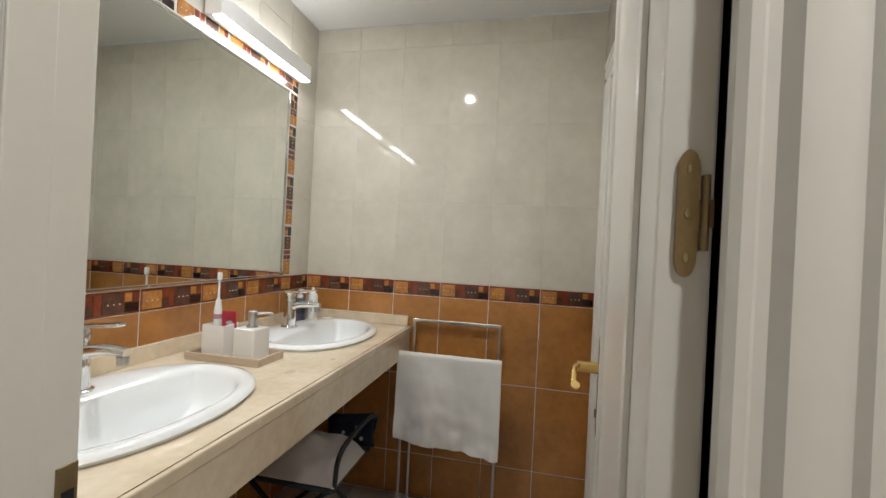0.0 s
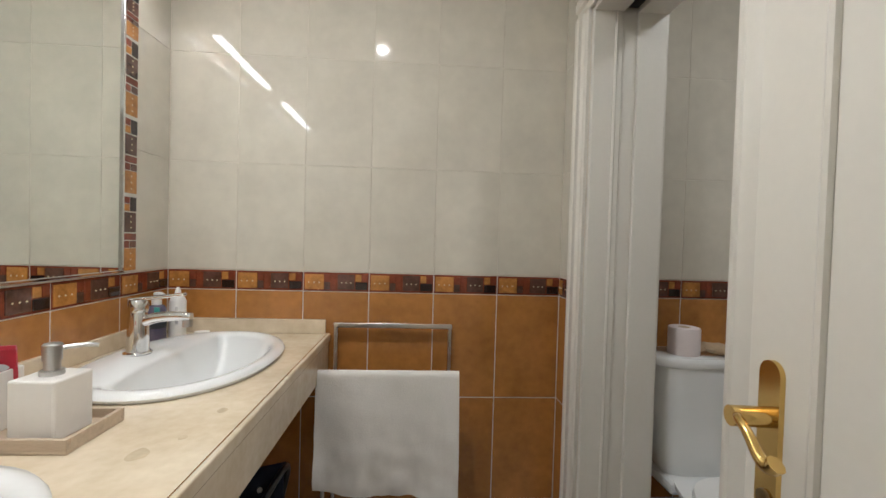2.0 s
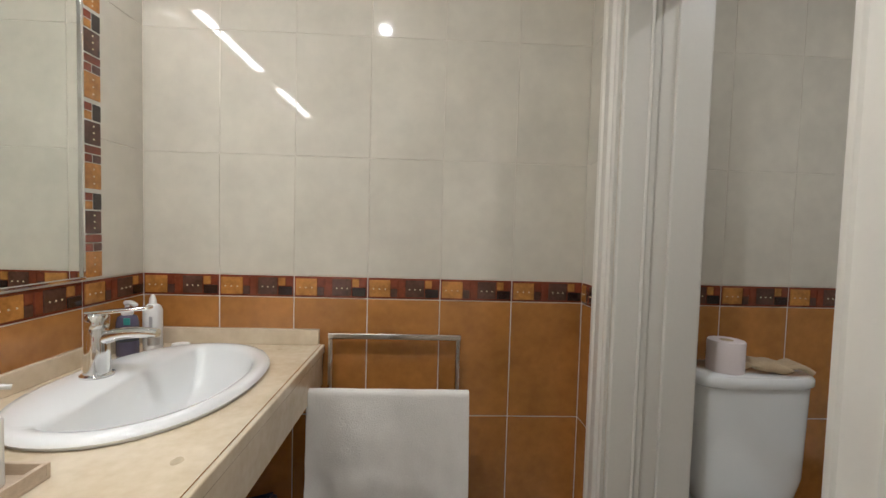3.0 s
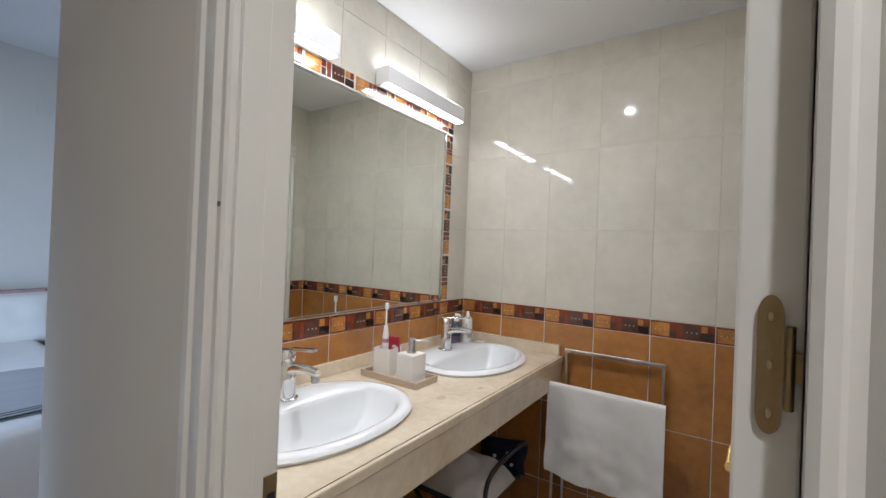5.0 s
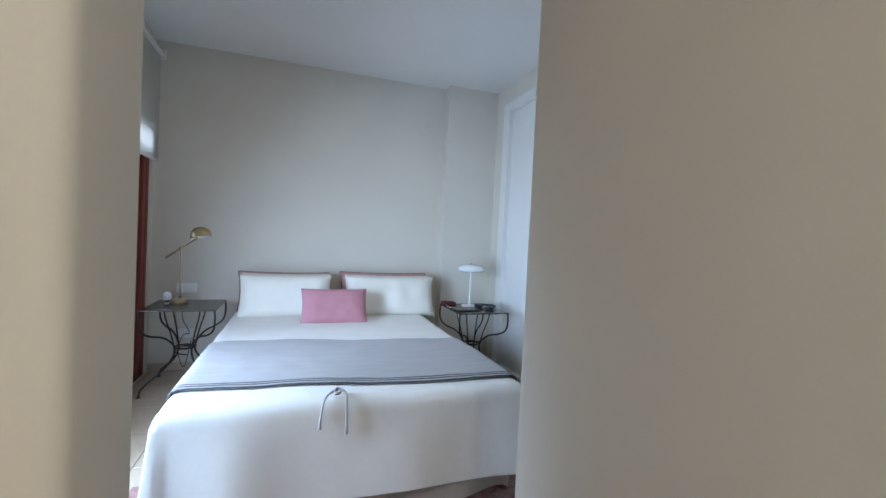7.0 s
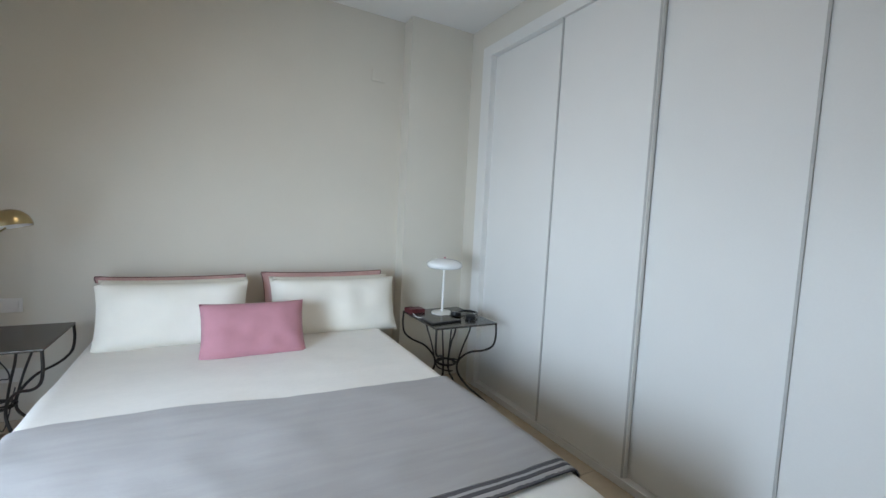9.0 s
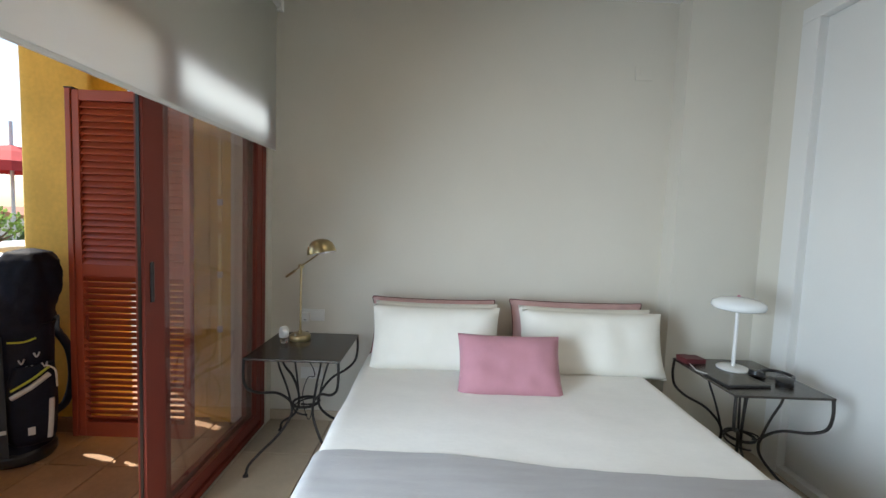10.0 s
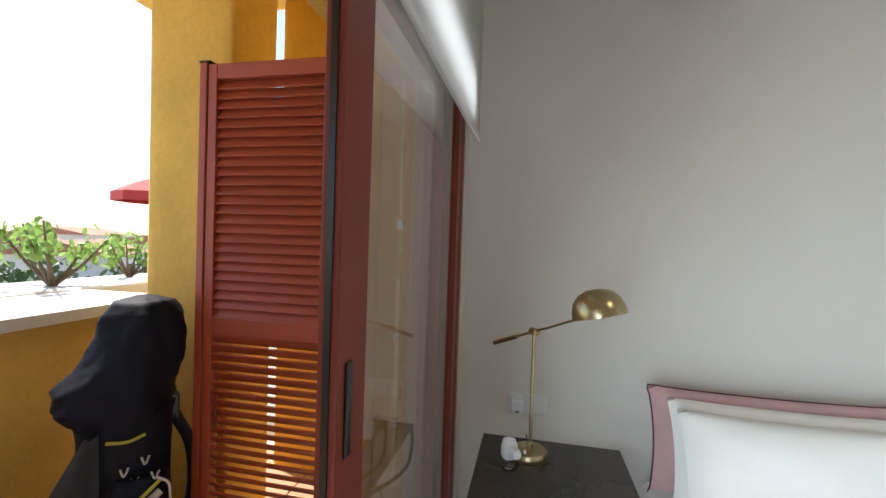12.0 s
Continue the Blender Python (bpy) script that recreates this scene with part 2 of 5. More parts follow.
def box(x0, x1, y0, y1, z0, z1, bevel=0.0, seg=2, m=None):
    bm = bmesh.new()
    add_box(bm, min(x0, x1), max(x0, x1), min(y0, y1), max(y0, y1), min(z0, z1), max(z0, z1), bevel, seg, 0, m)
    return bm


def add_lathe(bm, profile, n=32, m=None, index=0, cap=True):
    rings = []
    for r, z in profile:
        rings.append([bm.verts.new((max(r, 1e-4) * math.cos(2 * math.pi * i / n), max(r, 1e-4) * math.sin(2 * math.pi * i / n), z)) for i in range(n)])
    fs = []
    for a, b in zip(rings, rings[1:]):
        for i in range(n):
            fs.append(bm.faces.new((a[i], a[(i + 1) % n], b[(i + 1) % n], b[i])))
    if cap:
        fs.append(bm.faces.new(rings[0][::-1]))
        fs.append(bm.faces.new(rings[-1]))
    for f in fs:
        f.material_index = index
    if m is not None:
        bmesh.ops.transform(bm, matrix=m, verts=[v for r in rings for v in r])
    return bm


def lathe(profile, n=32, m=None):
    return add_lathe(bmesh.new(), profile, n, m)


def spline(pts, n=8):
    pts = [Vector(p) for p in pts]
    p = [2 * pts[0] - pts[1]] + pts + [2 * pts[-1] - pts[-2]]
    out = []
    for i in range(1, len(p) - 2):
        for k in range(n):
            t = k / n
            a, b, c, d = p[i - 1], p[i], p[i + 1], p[i + 2]
            out.append(0.5 * (2 * b + (c - a) * t + (2 * a - 5 * b + 4 * c - d) * t * t + (3 * b - a - 3 * c + d) * t ** 3))
    return out + [pts[-1]]


def add_tube(bm, pts, r, sides=8, n=6, closed=False, index=0):
    path = spline(pts, n) if n > 1 else [Vector(p) for p in pts]
    rings, side = [], None
    for i, p in enumerate(path):
        d = (path[min(i + 1, len(path) - 1)] - path[max(i - 1, 0)]).normalized()
        if side is None:
            side = d.orthogonal().normalized()
        side = (side - d * side.dot(d)).normalized()
        up = d.cross(side)
        rr = r(i / (len(path) - 1)) if callable(r) else r
        rings.append([bm.verts.new(p + rr * (math.cos(2 * math.pi * k / sides) * side + math.sin(2 * math.pi * k / sides) * up)) for k in range(sides)])
    fs = []
    for a, b in zip(rings, rings[1:]):
        for k in range(sides):
            fs.append(bm.faces.new((a[k], a[(k + 1) % sides], b[(k + 1) % sides], b[k])))
    fs.append(bm.faces.new(rings[0][::-1]))
    fs.append(bm.faces.new(rings[-1]))
    for f in fs:
        f.material_index = index
    return bm


def tube(pts, r, sides=8, n=6):
    return add_tube(bmesh.new(), pts, r, sides, n)


def sheet(nu, nv, fn, thick=0.0):
    """A cloth-like surface fn(u, v), u and v from 0 to 1, given a thickness along its normals."""
    bm = bmesh.new()
    vs = [[bm.verts.new(fn(i / nu, j / nv)) for j in range(nv + 1)] for i in range(nu + 1)]
    for i in range(nu):
        for j in range(nv):
            bm.faces.new((vs[i][j], vs[i + 1][j], vs[i + 1][j + 1], vs[i][j + 1]))
    if thick:
        bm.normal_update()
        bmesh.ops.solidify(bm, geom=bm.faces[:], thickness=thick)
    return bm


def wave(x, y, s, k):
    return noise.noise(Vector((x * s, y * s, k * 7.3)))


def prism(outline, z0, z1):
    """A flat outline in x and y, drawn out in z."""
    bm = bmesh.new()
    lo = [bm.verts.new((x, y, z0)) for x, y in outline]
    hi = [bm.verts.new((x, y, z1)) for x, y in outline]
    bm.faces.new(lo[::-1])
    bm.faces.new(hi)
    n = len(lo)
    for i in range(n):
        bm.faces.new((lo[i], lo[(i + 1) % n], hi[(i + 1) % n], hi[i]))
    return bm


def setting(name, bm, material, label, category, smooth=None):
    return tagged(part(name, bm, material, smooth=smooth), label, category, kind="structure")


# ---- structure ----
def walls(name, boxes, material, label, smooth=None):
    bm = bmesh.new()
    for b in boxes:
        add_box(bm, *b)
    return setting(name, bm, material, label, "wall", smooth)


BH = 2.93
setting("floor", box(-4.88, 1.9, -1.8, 2.03, -0.12, -0.012), GROUT, "pale grout bed under the floor tiles of all rooms", "floor")
walls("wall_west", [(-5.05, -4.88, -1.8, 1.95, -0.1, BH), (-4.88, -4.73, 1.13, 1.70, 0, BH)], PAINT, "grey-beige painted bedroom wall with a shallow pillar")
walls("wall_south", [(-4.88, -4.80, -1.80, -1.55, 0, BH), (-4.80, -2.0, -1.80, -1.55, 2.13, BH), (-2.0, -1.13, -1.80, -1.55, 0, BH)], PAINT, "painted bedroom wall round the balcony window")
walls("wall_north", [(-4.73, -1.55, 1.69, 2.30, 2.745, BH), (-4.73, -4.54, 1.69, 2.30, 0, 2.745), (-4.73, -1.55, 2.30, 2.40, 0, BH)], PAINT, "painted bedroom wall above the built-in wardrobe")
# passage block with a rounded corner
corner = [(-0.645, 0.245)] + [(-1.48 - 0.085 * math.sin(a), 0.33 - 0.085 * math.cos(a)) for a in [1.5708 * k / 9 for k in range(10)]] + [(-1.565, 2.30), (-1.30, 2.30), (-1.30, 0.335), (-0.645, 0.335)]
setting("wall_passage", prism(corner[::-1], 0, BH), PAINT, "grey-beige painted wall with a rounded corner beside the bathroom door", "wall", 40)
left = [(-1.156, -1.55), (-0.98, -1.55), (-0.98, -0.53)] + [(-1.00 + 0.02 * math.cos(a), -0.526 + 0.02 * math.sin(a)) for a in (0.4, 0.8, 1.2)] + [(-1.00, -0.506), (-1.13, -0.506)] + [(-1.136 - 0.02 * math.sin(a), -0.526 + 0.02 * math.cos(a)) for a in (0.4, 0.8, 1.2)]
setting("wall_entry", prism(left, 0, BH), PAINT, "grey-beige painted wall end at the bedroom entrance", "wall", 40)


def lintel():
    bm = bmesh.new()
    r, y1, z = 0.05, 0.265, 2.08
    pts = [(-0.506, BH), (-0.506, z + 0.04), (y1 - r, z + 0.04)]
    pts += [(y1 - r + r * math.sin(a), z + 0.04 - r * (1 - math.cos(a))) for a in (0.4, 0.8, 1.2, 1.5708)] + [(y1, BH)]
    a = [bm.verts.new((-1.53, y, zz)) for y, zz in pts]
    b = [bm.verts.new((-1.20, y, zz)) for y, zz in pts]
    bm.faces.new(a)
    bm.faces.new(b[::-1])
    for i in range(len(a)):
        j = (i + 1) % len(a)
        bm.faces.new((a[j], a[i], b[i], b[j]))
    bmesh.ops.recalc_face_normals(bm, faces=bm.faces[:])
    return bm


setting("wall_lintel", lintel(), PAINT, "painted lintel over the passage to the bedroom", "wall")
walls("wall_hall", [(0.10, 0.9, 0.245, 0.32, 0, BH), (0.9, 1.0, -1.6, 0.32, 0, BH), (-0.98, 1.0, -1.7, -1.6, 0, BH), (-0.66, 0.10, 0.245, 0.335, 2.12, BH), (-1.13, -0.98, -1.7, -1.55, 0, BH)], PAINT, "plain painted hall walls")
setting("ceiling_bedroom", box(-4.88, -1.13, -1.55, 2.30, BH, BH + 0.1), CEIL, "smooth white painted bedroom ceiling", "ceiling")
setting("ceiling_hall", box(-1.20, 0.9, -1.6, 0.245, 2.45, 2.55), CEIL, "smooth white hall ceiling", "ceiling")
setting("ceiling_bathroom", box(-1.28, 1.9, 0.32, 2.03, 2.45, 2.55), CEIL, "smooth white bathroom ceiling", "ceiling")
wb = walls("wall_bath_north", [(-1.30, 1.9, 2.0318, 2.15, -0.1, 2.45)], GROUT, "bathroom wall in cream and ochre glazed tiles with a patterned border")
ww = walls("wall_bath_west", [(-1.298, -1.2818, 0.32, 2.0318, 0, 2.45)], GROUT, "tiled bathroom wall behind mirror and washbasins")
we = walls("wall_bath_east", [(0.2218, 0.472, 1.80, 2.038, 0, 2.45), (0.2218, 0.472, 0.32, 1.80, 2.05, 2.45), (0.2218, 0.30, 0.32, 1.12, 0, 2.05), (0.40, 0.472, 0.32, 1.12, 0, 2.05)], GROUT, "tiled partition with the pocket of a sliding door")
wt = walls("wall_toilet", [(1.9, 2.0, 0.3, 2.15, 0, 2.45), (0.472, 1.9, 0.30, 0.40, 0, 2.45)], CREAM, "cream tiled toilet room walls")
setting("baseboard", box(-4.88, -4.868, -1.55, 1.13, 0, 0.07, 0.003), BEIGE, "low beige stone skirting along the bedroom wall", "skirting")


# moulded casings
def casing(width=0.10, thick=0.02):
    """Cross-section of a moulded door casing: across its width, and its depth."""
    return [(0, 0), (0, 0.010), (0.006, 0.014), (0.014, 0.014), (0.018, 0.010), (0.026, 0.010), (0.034, 0.019), (0.058, 0.020), (0.066, 0.016), (0.072, 0.016), (0.078, 0.021), (width - 0.006, 0.021), (width, 0.016), (width, 0)]


def add_casing(bm, a, b, across, out, width=0.10):
    """A moulding run from a to b; across and out are the directions of its width and depth."""
    a, b, across, out = Vector(a), Vector(b), Vector(across), Vector(out)
    k = width / 0.10
    lo = [bm.verts.new(a + across * u * k + out * w) for u, w in casing()]
    hi = [bm.verts.new(b + across * u * k + out * w) for u, w in casing()]
    fs = [bm.faces.new(lo), bm.faces.new(hi[::-1])]
    for i in range(len(lo)):
        j = (i + 1) % len(lo)
        fs.append(bm.faces.new((lo[j], lo[i], hi[i], hi[j])))
    bmesh.ops.recalc_face_normals(bm, faces=fs)


frame_1 = thing("door_frame", "white moulded door frame of the bathroom", "door frame", (0, 0, 0), kind="structure")
for nm, a, b, ac in (("casing", (-0.595, 0.247, 0), (-0.595, 0.247, 2.04), (-1, 0, 0)), ("casing", (0.043, 0.247, 0), (0.043, 0.247, 2.04), (1, 0, 0)), ("casing", (-0.690, 0.247, 2.04), (0.138, 0.247, 2.04), (0, 0, 1))):
    bm = bmesh.new()
    add_casing(bm, a, b, ac, (0, -1, 0), 0.095)
    part(nm, bm, LACQUER, frame_1, smooth=35)
for x0, x1 in ((-0.644, -0.597), (0.056, 0.098)):
    part("jamb", box(x0, x1, 0.249, 0.342, 0, 2.04, 0.003), LACQUER, frame_1)
part("head_jamb", box(-0.644, 0.098, 0.249, 0.342, 2.03, 2.10, 0.003), LACQUER, frame_1)
part("door_stop", box(-0.597, -0.592, 0.250, 0.296, 0, 2.03, 0.002), LACQUER, frame_1)
# added black strip: paints the darkness of the gap between door and jamb
part("gap_shade", box(0.0500, 0.0555, 0.262, 0.335, 0, 2.03), BLACKPL, frame_1, "black strip drawing the dark gap beside the door")
strike = part("strike_plate", box(-0.5968, -0.594, 0.316, 0.340, 0.91, 1.01, 0.001), OLDBRASS, frame_1, "aged brass strike plate")
part("latch_hole", box(-0.5942, -0.5925, 0.322, 0.335, 0.94, 0.98), BLACKPL, strike)
part("screw_plug", lathe([(0.004, 0), (0.004, 0.002)], 10, pose(-0.606, 0.2335, 1.436, 90)), OLDBRASS, frame_1, "small brown screw plug")


# the open bathroom door
door = thing("door_1", "open white lacquered bathroom door with raised moulded lines", "door", (0.044, 0.262, 0.008), 83.6, kind="structure")
part("door_leaf", box(0, 0.650, 0.0, 0.036, 0, 2.02, 0.002), LACQUER, door)
for y, s in ((0.036, 1), (0.0, -1)):
    for a, b, z0, z1 in ((0.10, 0.545, 0.12, 1.90),):
        bm = bmesh.new()
        for (p, q) in (((a, z0), (b, z0)), ((b, z0), (b, z1)), ((b, z1), (a, z1)), ((a, z1), (a, z0))):
            add_tube(bm, [(p[0], y + s * 0.001, p[1]), (q[0], y + s * 0.001, q[1])], 0.007, 8, 1)
        part("panel_moulding", bm, LACQUER, door, smooth=40)
    outline = [(0.017 * math.cos(q), 0.088 + 0.017 * math.sin(q)) for q in [math.pi * k / 10 for k in range(11)]] + [(0.017 * math.cos(q), -0.088 + 0.017 * math.sin(q)) for q in [math.pi + math.pi * k / 10 for k in range(11)]]
    bm = prism(outline, 0, 0.006)
    bmesh.ops.transform(bm, matrix=pose(0.606, y, 1.002, 90) if s < 0 else pose(0.606, y, 1.002, -90), verts=bm.verts[:])
    lock = part("lock_plate", bm, BRASS, door, "polished brass lock plate with rounded ends")
    part("neck", lathe([(0.012, 0), (0.012, 0.045)], 16, pose(0.606, y + s * 0.004, 1.040, -90 * s)), BRASS, lock, smooth=40)
    part("lever", tube([(0.606, y + s * 0.040, 1.040), (0.586, y + s * 0.052, 1.045), (0.566, y + s * 0.054, 1.036), (0.548, y + s * 0.054, 1.020), (0.536, y + s * 0.052, 1.016), (0.530, y + s * 0.050, 1.022)], lambda t: 0.0048 + 0.0045 * t * t, 10), BRASS, lock, smooth=50)
    part("key_rose", lathe([(0.010, 0), (0.009, 0.004), (0.002, 0.005)], 16, pose(0.606, y + s * 0.006, 0.945, -90 * s)), OLDBRASS, lock)
for z in (0.25, 1.308, 1.80):
    h = part("hinge", prism([(-0.016 + 0.016 * math.cos(a), 0.036 + 0.016 * math.sin(a)) for a in [math.pi * k / 8 for k in range(9)]] + [(-0.016 + 0.016 * math.cos(a), -0.036 + 0.016 * math.sin(a)) for a in [math.pi + math.pi * k / 8 for k in range(9)]], 0, 0.0025), OLDBRASS, door, "aged brass hinge with a rounded plate")
    h.matrix_basis = pose(-0.0005, 0.010, z, 90, 0, -90) @ Matrix.Diagonal((0.43, 0.86, 1, 1))
    part("knuckle", lathe([(0.006, -0.03), (0.006, 0.03)], 12, pose(0.008, 0.0, 0.004, 90)), OLDBRASS, h, smooth=40)
    part("arm", box(0.0, 0.022, -0.011, 0.011, 0.0, 0.0024), OLDBRASS, h)
    for dz in (-0.036, 0.0, 0.036):
        part("screw", lathe([(0.0042, 0.0024), (0.0036, 0.0034), (0.001, 0.0030)], 10, pose(-0.016, dz, 0)), SATINBRASS, h)


# sliding door of the toilet room and its frame
frame_2 = thing("door_frame", "white moulded frame of the toilet room doorway", "door frame", (0, 0, 0), kind="structure")
for a, b, ac in (((0.220, 1.80, 0), (0.220, 1.80, 2.04), (0, 1, 0)), ((0.220, 1.12, 0), (0.220, 1.12, 2.04), (0, -1, 0)), ((0.220, 1.02, 2.04), (0.220, 1.90, 2.04), (0, 0, 1))):
    bm = bmesh.new()
    add_casing(bm, a, b, ac, (-1, 0, 0))
    part("casing", bm, LACQUER, frame_2, smooth=35)
for x0, x1 in ((0.222, 0.325), (0.375, 0.478)):
    part("jamb", box(x0, x1, 1.782, 1.80, 0, 2.04, 0.004), LACQUER, frame_2)
    part("head_jamb", box(x0, x1, 1.12, 1.782, 2.025, 2.06, 0.004), LACQUER, frame_2)
part("jamb_groove", box(0.325, 0.375, 1.792, 1.80, 0, 2.04), LACQUER, frame_2)
part("jamb_bead", tube([(0.30, 1.782, 0), (0.30, 1.782, 2.03)], 0.006, 8, 1), LACQUER, frame_2, smooth=40)
part("track", box(0.325, 0.375, 1.12, 1.79, 2.045, 2.06), BLACKPL, frame_2, "dark sliding track")
for y0, y1, z1 in ((1.80, 1.90, 2.14),):
    bm = bmesh.new()
    add_casing(bm, (0.480, 1.80, 0), (0.480, 1.80, 2.04), (0, 1, 0), (1, 0, 0))
    part("casing", bm, LACQUER, frame_2, smooth=35)
slide = thing("sliding_door", "white sliding door half drawn into the wall pocket", "door", (0.35, 0, 0.01), kind="structure")
part("door_leaf", box(-0.018, 0.018, 0.45, 1.165, 0, 2.03, 0.003), LACQUER, slide)
pull = part("flush_pull", lathe([(0.012, 0), (0.021, 0.0), (0.022, 0.003), (0.016, 0.003), (0.013, 0.0012)], 28, pose(-0.0185, 1.128, 0.98, 0, -90) @ Matrix.Diagonal((3.0, 1, 1, 1))), BRASS, slide, "oval polished brass flush pull", 50)


# ---- bathroom things ----
def tray_set():
    tray = thing("tray", "pale wooden tray standing on the marble washstand", "tray", (-1.05, 1.185, 0.875))
    part("base", box(-0.14, 0.14, -0.068, 0.068, 0, 0.008, 0.002), TRAYWOOD, tray)
    for a in ((-0.14, 0.14, -0.068, -0.060), (-0.14, 0.14, 0.060, 0.068), (-0.14, -0.132, -0.060, 0.060), (0.132, 0.14, -0.060, 0.060)):
        part("rim", box(*a, 0.006, 0.026, 0.0015), TRAYWOOD, tray)
    cup = thing("toothbrush_cup", "square matt white cup holding a toothbrush", "cup", (-1.115, 1.19, 0.8835), 4)
    for a in ((-0.040, 0.040, -0.040, -0.035), (-0.040, 0.040, 0.035, 0.040), (-0.040, -0.035, -0.035, 0.035), (0.035, 0.040, -0.035, 0.035)):
        part("side", box(*a, 0, 0.105, 0.0015), CERAMIC, cup)
    part("bottom", box(-0.035, 0.035, -0.035, 0.035, 0.001, 0.010), CERAMIC, cup)
    brush = thing("toothbrush", "white electric toothbrush standing in the cup", "toothbrush", (-1.125, 1.185, 0.958))
    part("handle", lathe([(0.011, -0.06), (0.013, 0.03), (0.013, 0.075), (0.008, 0.11), (0.004, 0.12)], 20), WHITEPL, brush, smooth=50)
    part("shaft", lathe([(0.004, 0.118), (0.0032, 0.17), (0.003, 0.195)], 12), WHITEPL, brush, smooth=50)
    part("brush_head", box(-0.005, 0.008, -0.006, 0.006, 0.18, 0.207, 0.003), WHITEPL, brush)
    part("grip", lathe([(0.0135, 0.048), (0.0138, 0.060), (0.0135, 0.064)], 20), PINK, brush, "pink ring")
    tube_ = thing("toothpaste_tube", "red and silver toothpaste tube in the cup", "toothpaste", (-1.092, 1.20, 0.968), 20)
    part("body", sheet(8, 8, lambda u, v: ((u - 0.5) * 0.045, 0.010 * math.sin(math.pi * u) * (1 - v), v * 0.06), 0.004), RED, tube_, smooth=60)
    part("crimp", box(-0.023, 0.023, -0.003, 0.002, 0.056, 0.064, 0.001), RED, tube_)
    part("print", lathe([(0.014, 0), (0.014, 0.0012)], 20, pose(0, 0.0052, 0.030, -100)), SILVERC, tube_, "round white print")
    soap = thing("soap_dispenser", "square matt white soap dispenser with steel pump", "dispenser", (-0.985, 1.180, 0.8835), -3)
    part("body", box(-0.040, 0.040, -0.040, 0.040, 0, 0.105, 0.004), CERAMIC, soap)
    part("collar", lathe([(0.018, 0.105), (0.018, 0.113), (0.012, 0.114), (0.012, 0.135)], 20), STEEL, soap, smooth=40)
    part("pump_head", lathe([(0.014, 0.130), (0.0145, 0.158), (0.012, 0.160)], 20), STEEL, soap, smooth=40)
    part("spout", tube([(0.0, 0, 0.15), (0.03, 0.03, 0.151), (0.045, 0.045, 0.147)], 0.0045, 8, 3), STEEL, soap, smooth=50)


def washbasin(cy):
    b = thing("washbasin", "white oval porcelain washbasin set into the marble top", "washbasin", (-0.985, cy, 0.875), group="pair of washbasins")
    n = 56

    def ring(ax, ay, z, back, cx=0.0):
        pts = []
        for i in range(n):
            a = 2 * math.pi * i / n
            x, y = cx + ax * math.copysign(abs(math.cos(a)) ** 0.92, math.cos(a)), ay * math.copysign(abs(math.sin(a)) ** 0.92, math.sin(a))
            pts.append((max(x, back + 0.02 * (abs(y) / ay) ** 2), y, z))
        return pts
    bm = bmesh.new()
    rings = [ring(0.230, 0.315, 0.001, -0.225), ring(0.236, 0.322, 0.010, -0.231), ring(0.230, 0.315, 0.020, -0.226), ring(0.214, 0.298, 0.023, -0.215),
             ring(0.198, 0.280, 0.020, -0.080), ring(0.190, 0.272, 0.006, -0.072), ring(0.175, 0.25, -0.040, -0.06), ring(0.145, 0.20, -0.090, -0.045), ring(0.09, 0.13, -0.118, -0.03), ring(0.03, 0.03, -0.124, -0.02, 0.02)]
    vv = [[bm.verts.new(p) for p in r] for r in rings]
    for a, c in zip(vv, vv[1:]):
        for i in range(n):
            bm.faces.new((a[i], a[(i + 1) % n], c[(i + 1) % n], c[i]))
    bm.faces.new(vv[-1])
    bmesh.ops.recalc_face_normals(bm, faces=bm.faces[:])
    bm.normal_update()
    if sum(f.normal.z for f in bm.faces) < 0:
        bmesh.ops.reverse_faces(bm, faces=bm.faces[:])
    part("bowl", bm, PORCELAIN, b, smooth=60)
    part("drain", lathe([(0.024, -0.1225), (0.024, -0.120), (0.019, -0.119), (0.003, -0.120)], 24, pose(0.02, 0, 0)), CHROME, b, "chrome drain ring", 40)
    f = thing("tap", "chrome single-lever basin mixer tap", "tap", (-1.135, cy, 0.897), group="pair of taps")
    f.scale = (1.2, 1.2, 1.2)
    part("base_ring", lathe([(0.030, 0), (0.030, 0.004), (0.025, 0.007)], 28), CHROME, f, smooth=50)
    part("body", lathe([(0.024, 0.004), (0.022, 0.05), (0.021, 0.085), (0.017, 0.100), (0.004, 0.104)], 28), CHROME, f, smooth=50)
    part("spout", tube([(0.0, 0, 0.072), (0.04, 0, 0.086), (0.085, 0, 0.091), (0.122, 0, 0.089)], lambda t: 0.014 - 0.004 * t, 12), CHROME, f, smooth=50)
    part("lever", box(-0.022, 0.108, -0.010, 0.010, -0.004, 0.004, 0.003, m=pose(0, 0, 0.130, 0, -7)), CHROME, f)
    part("cartridge_cap", lathe([(0.020, 0.100), (0.021, 0.106), (0.021, 0.122), (0.016, 0.129), (0.002, 0.130)], 24), CHROME, f, smooth=50)
    part("aerator", lathe([(0.011, -0.012), (0.011, 0.004)], 16, pose(0.113, 0, 0.078)), STEEL, f, smooth=40)


counter = thing("washstand_top", "cream marble washstand top with small grey stains", "washstand", (0, 0, 0))


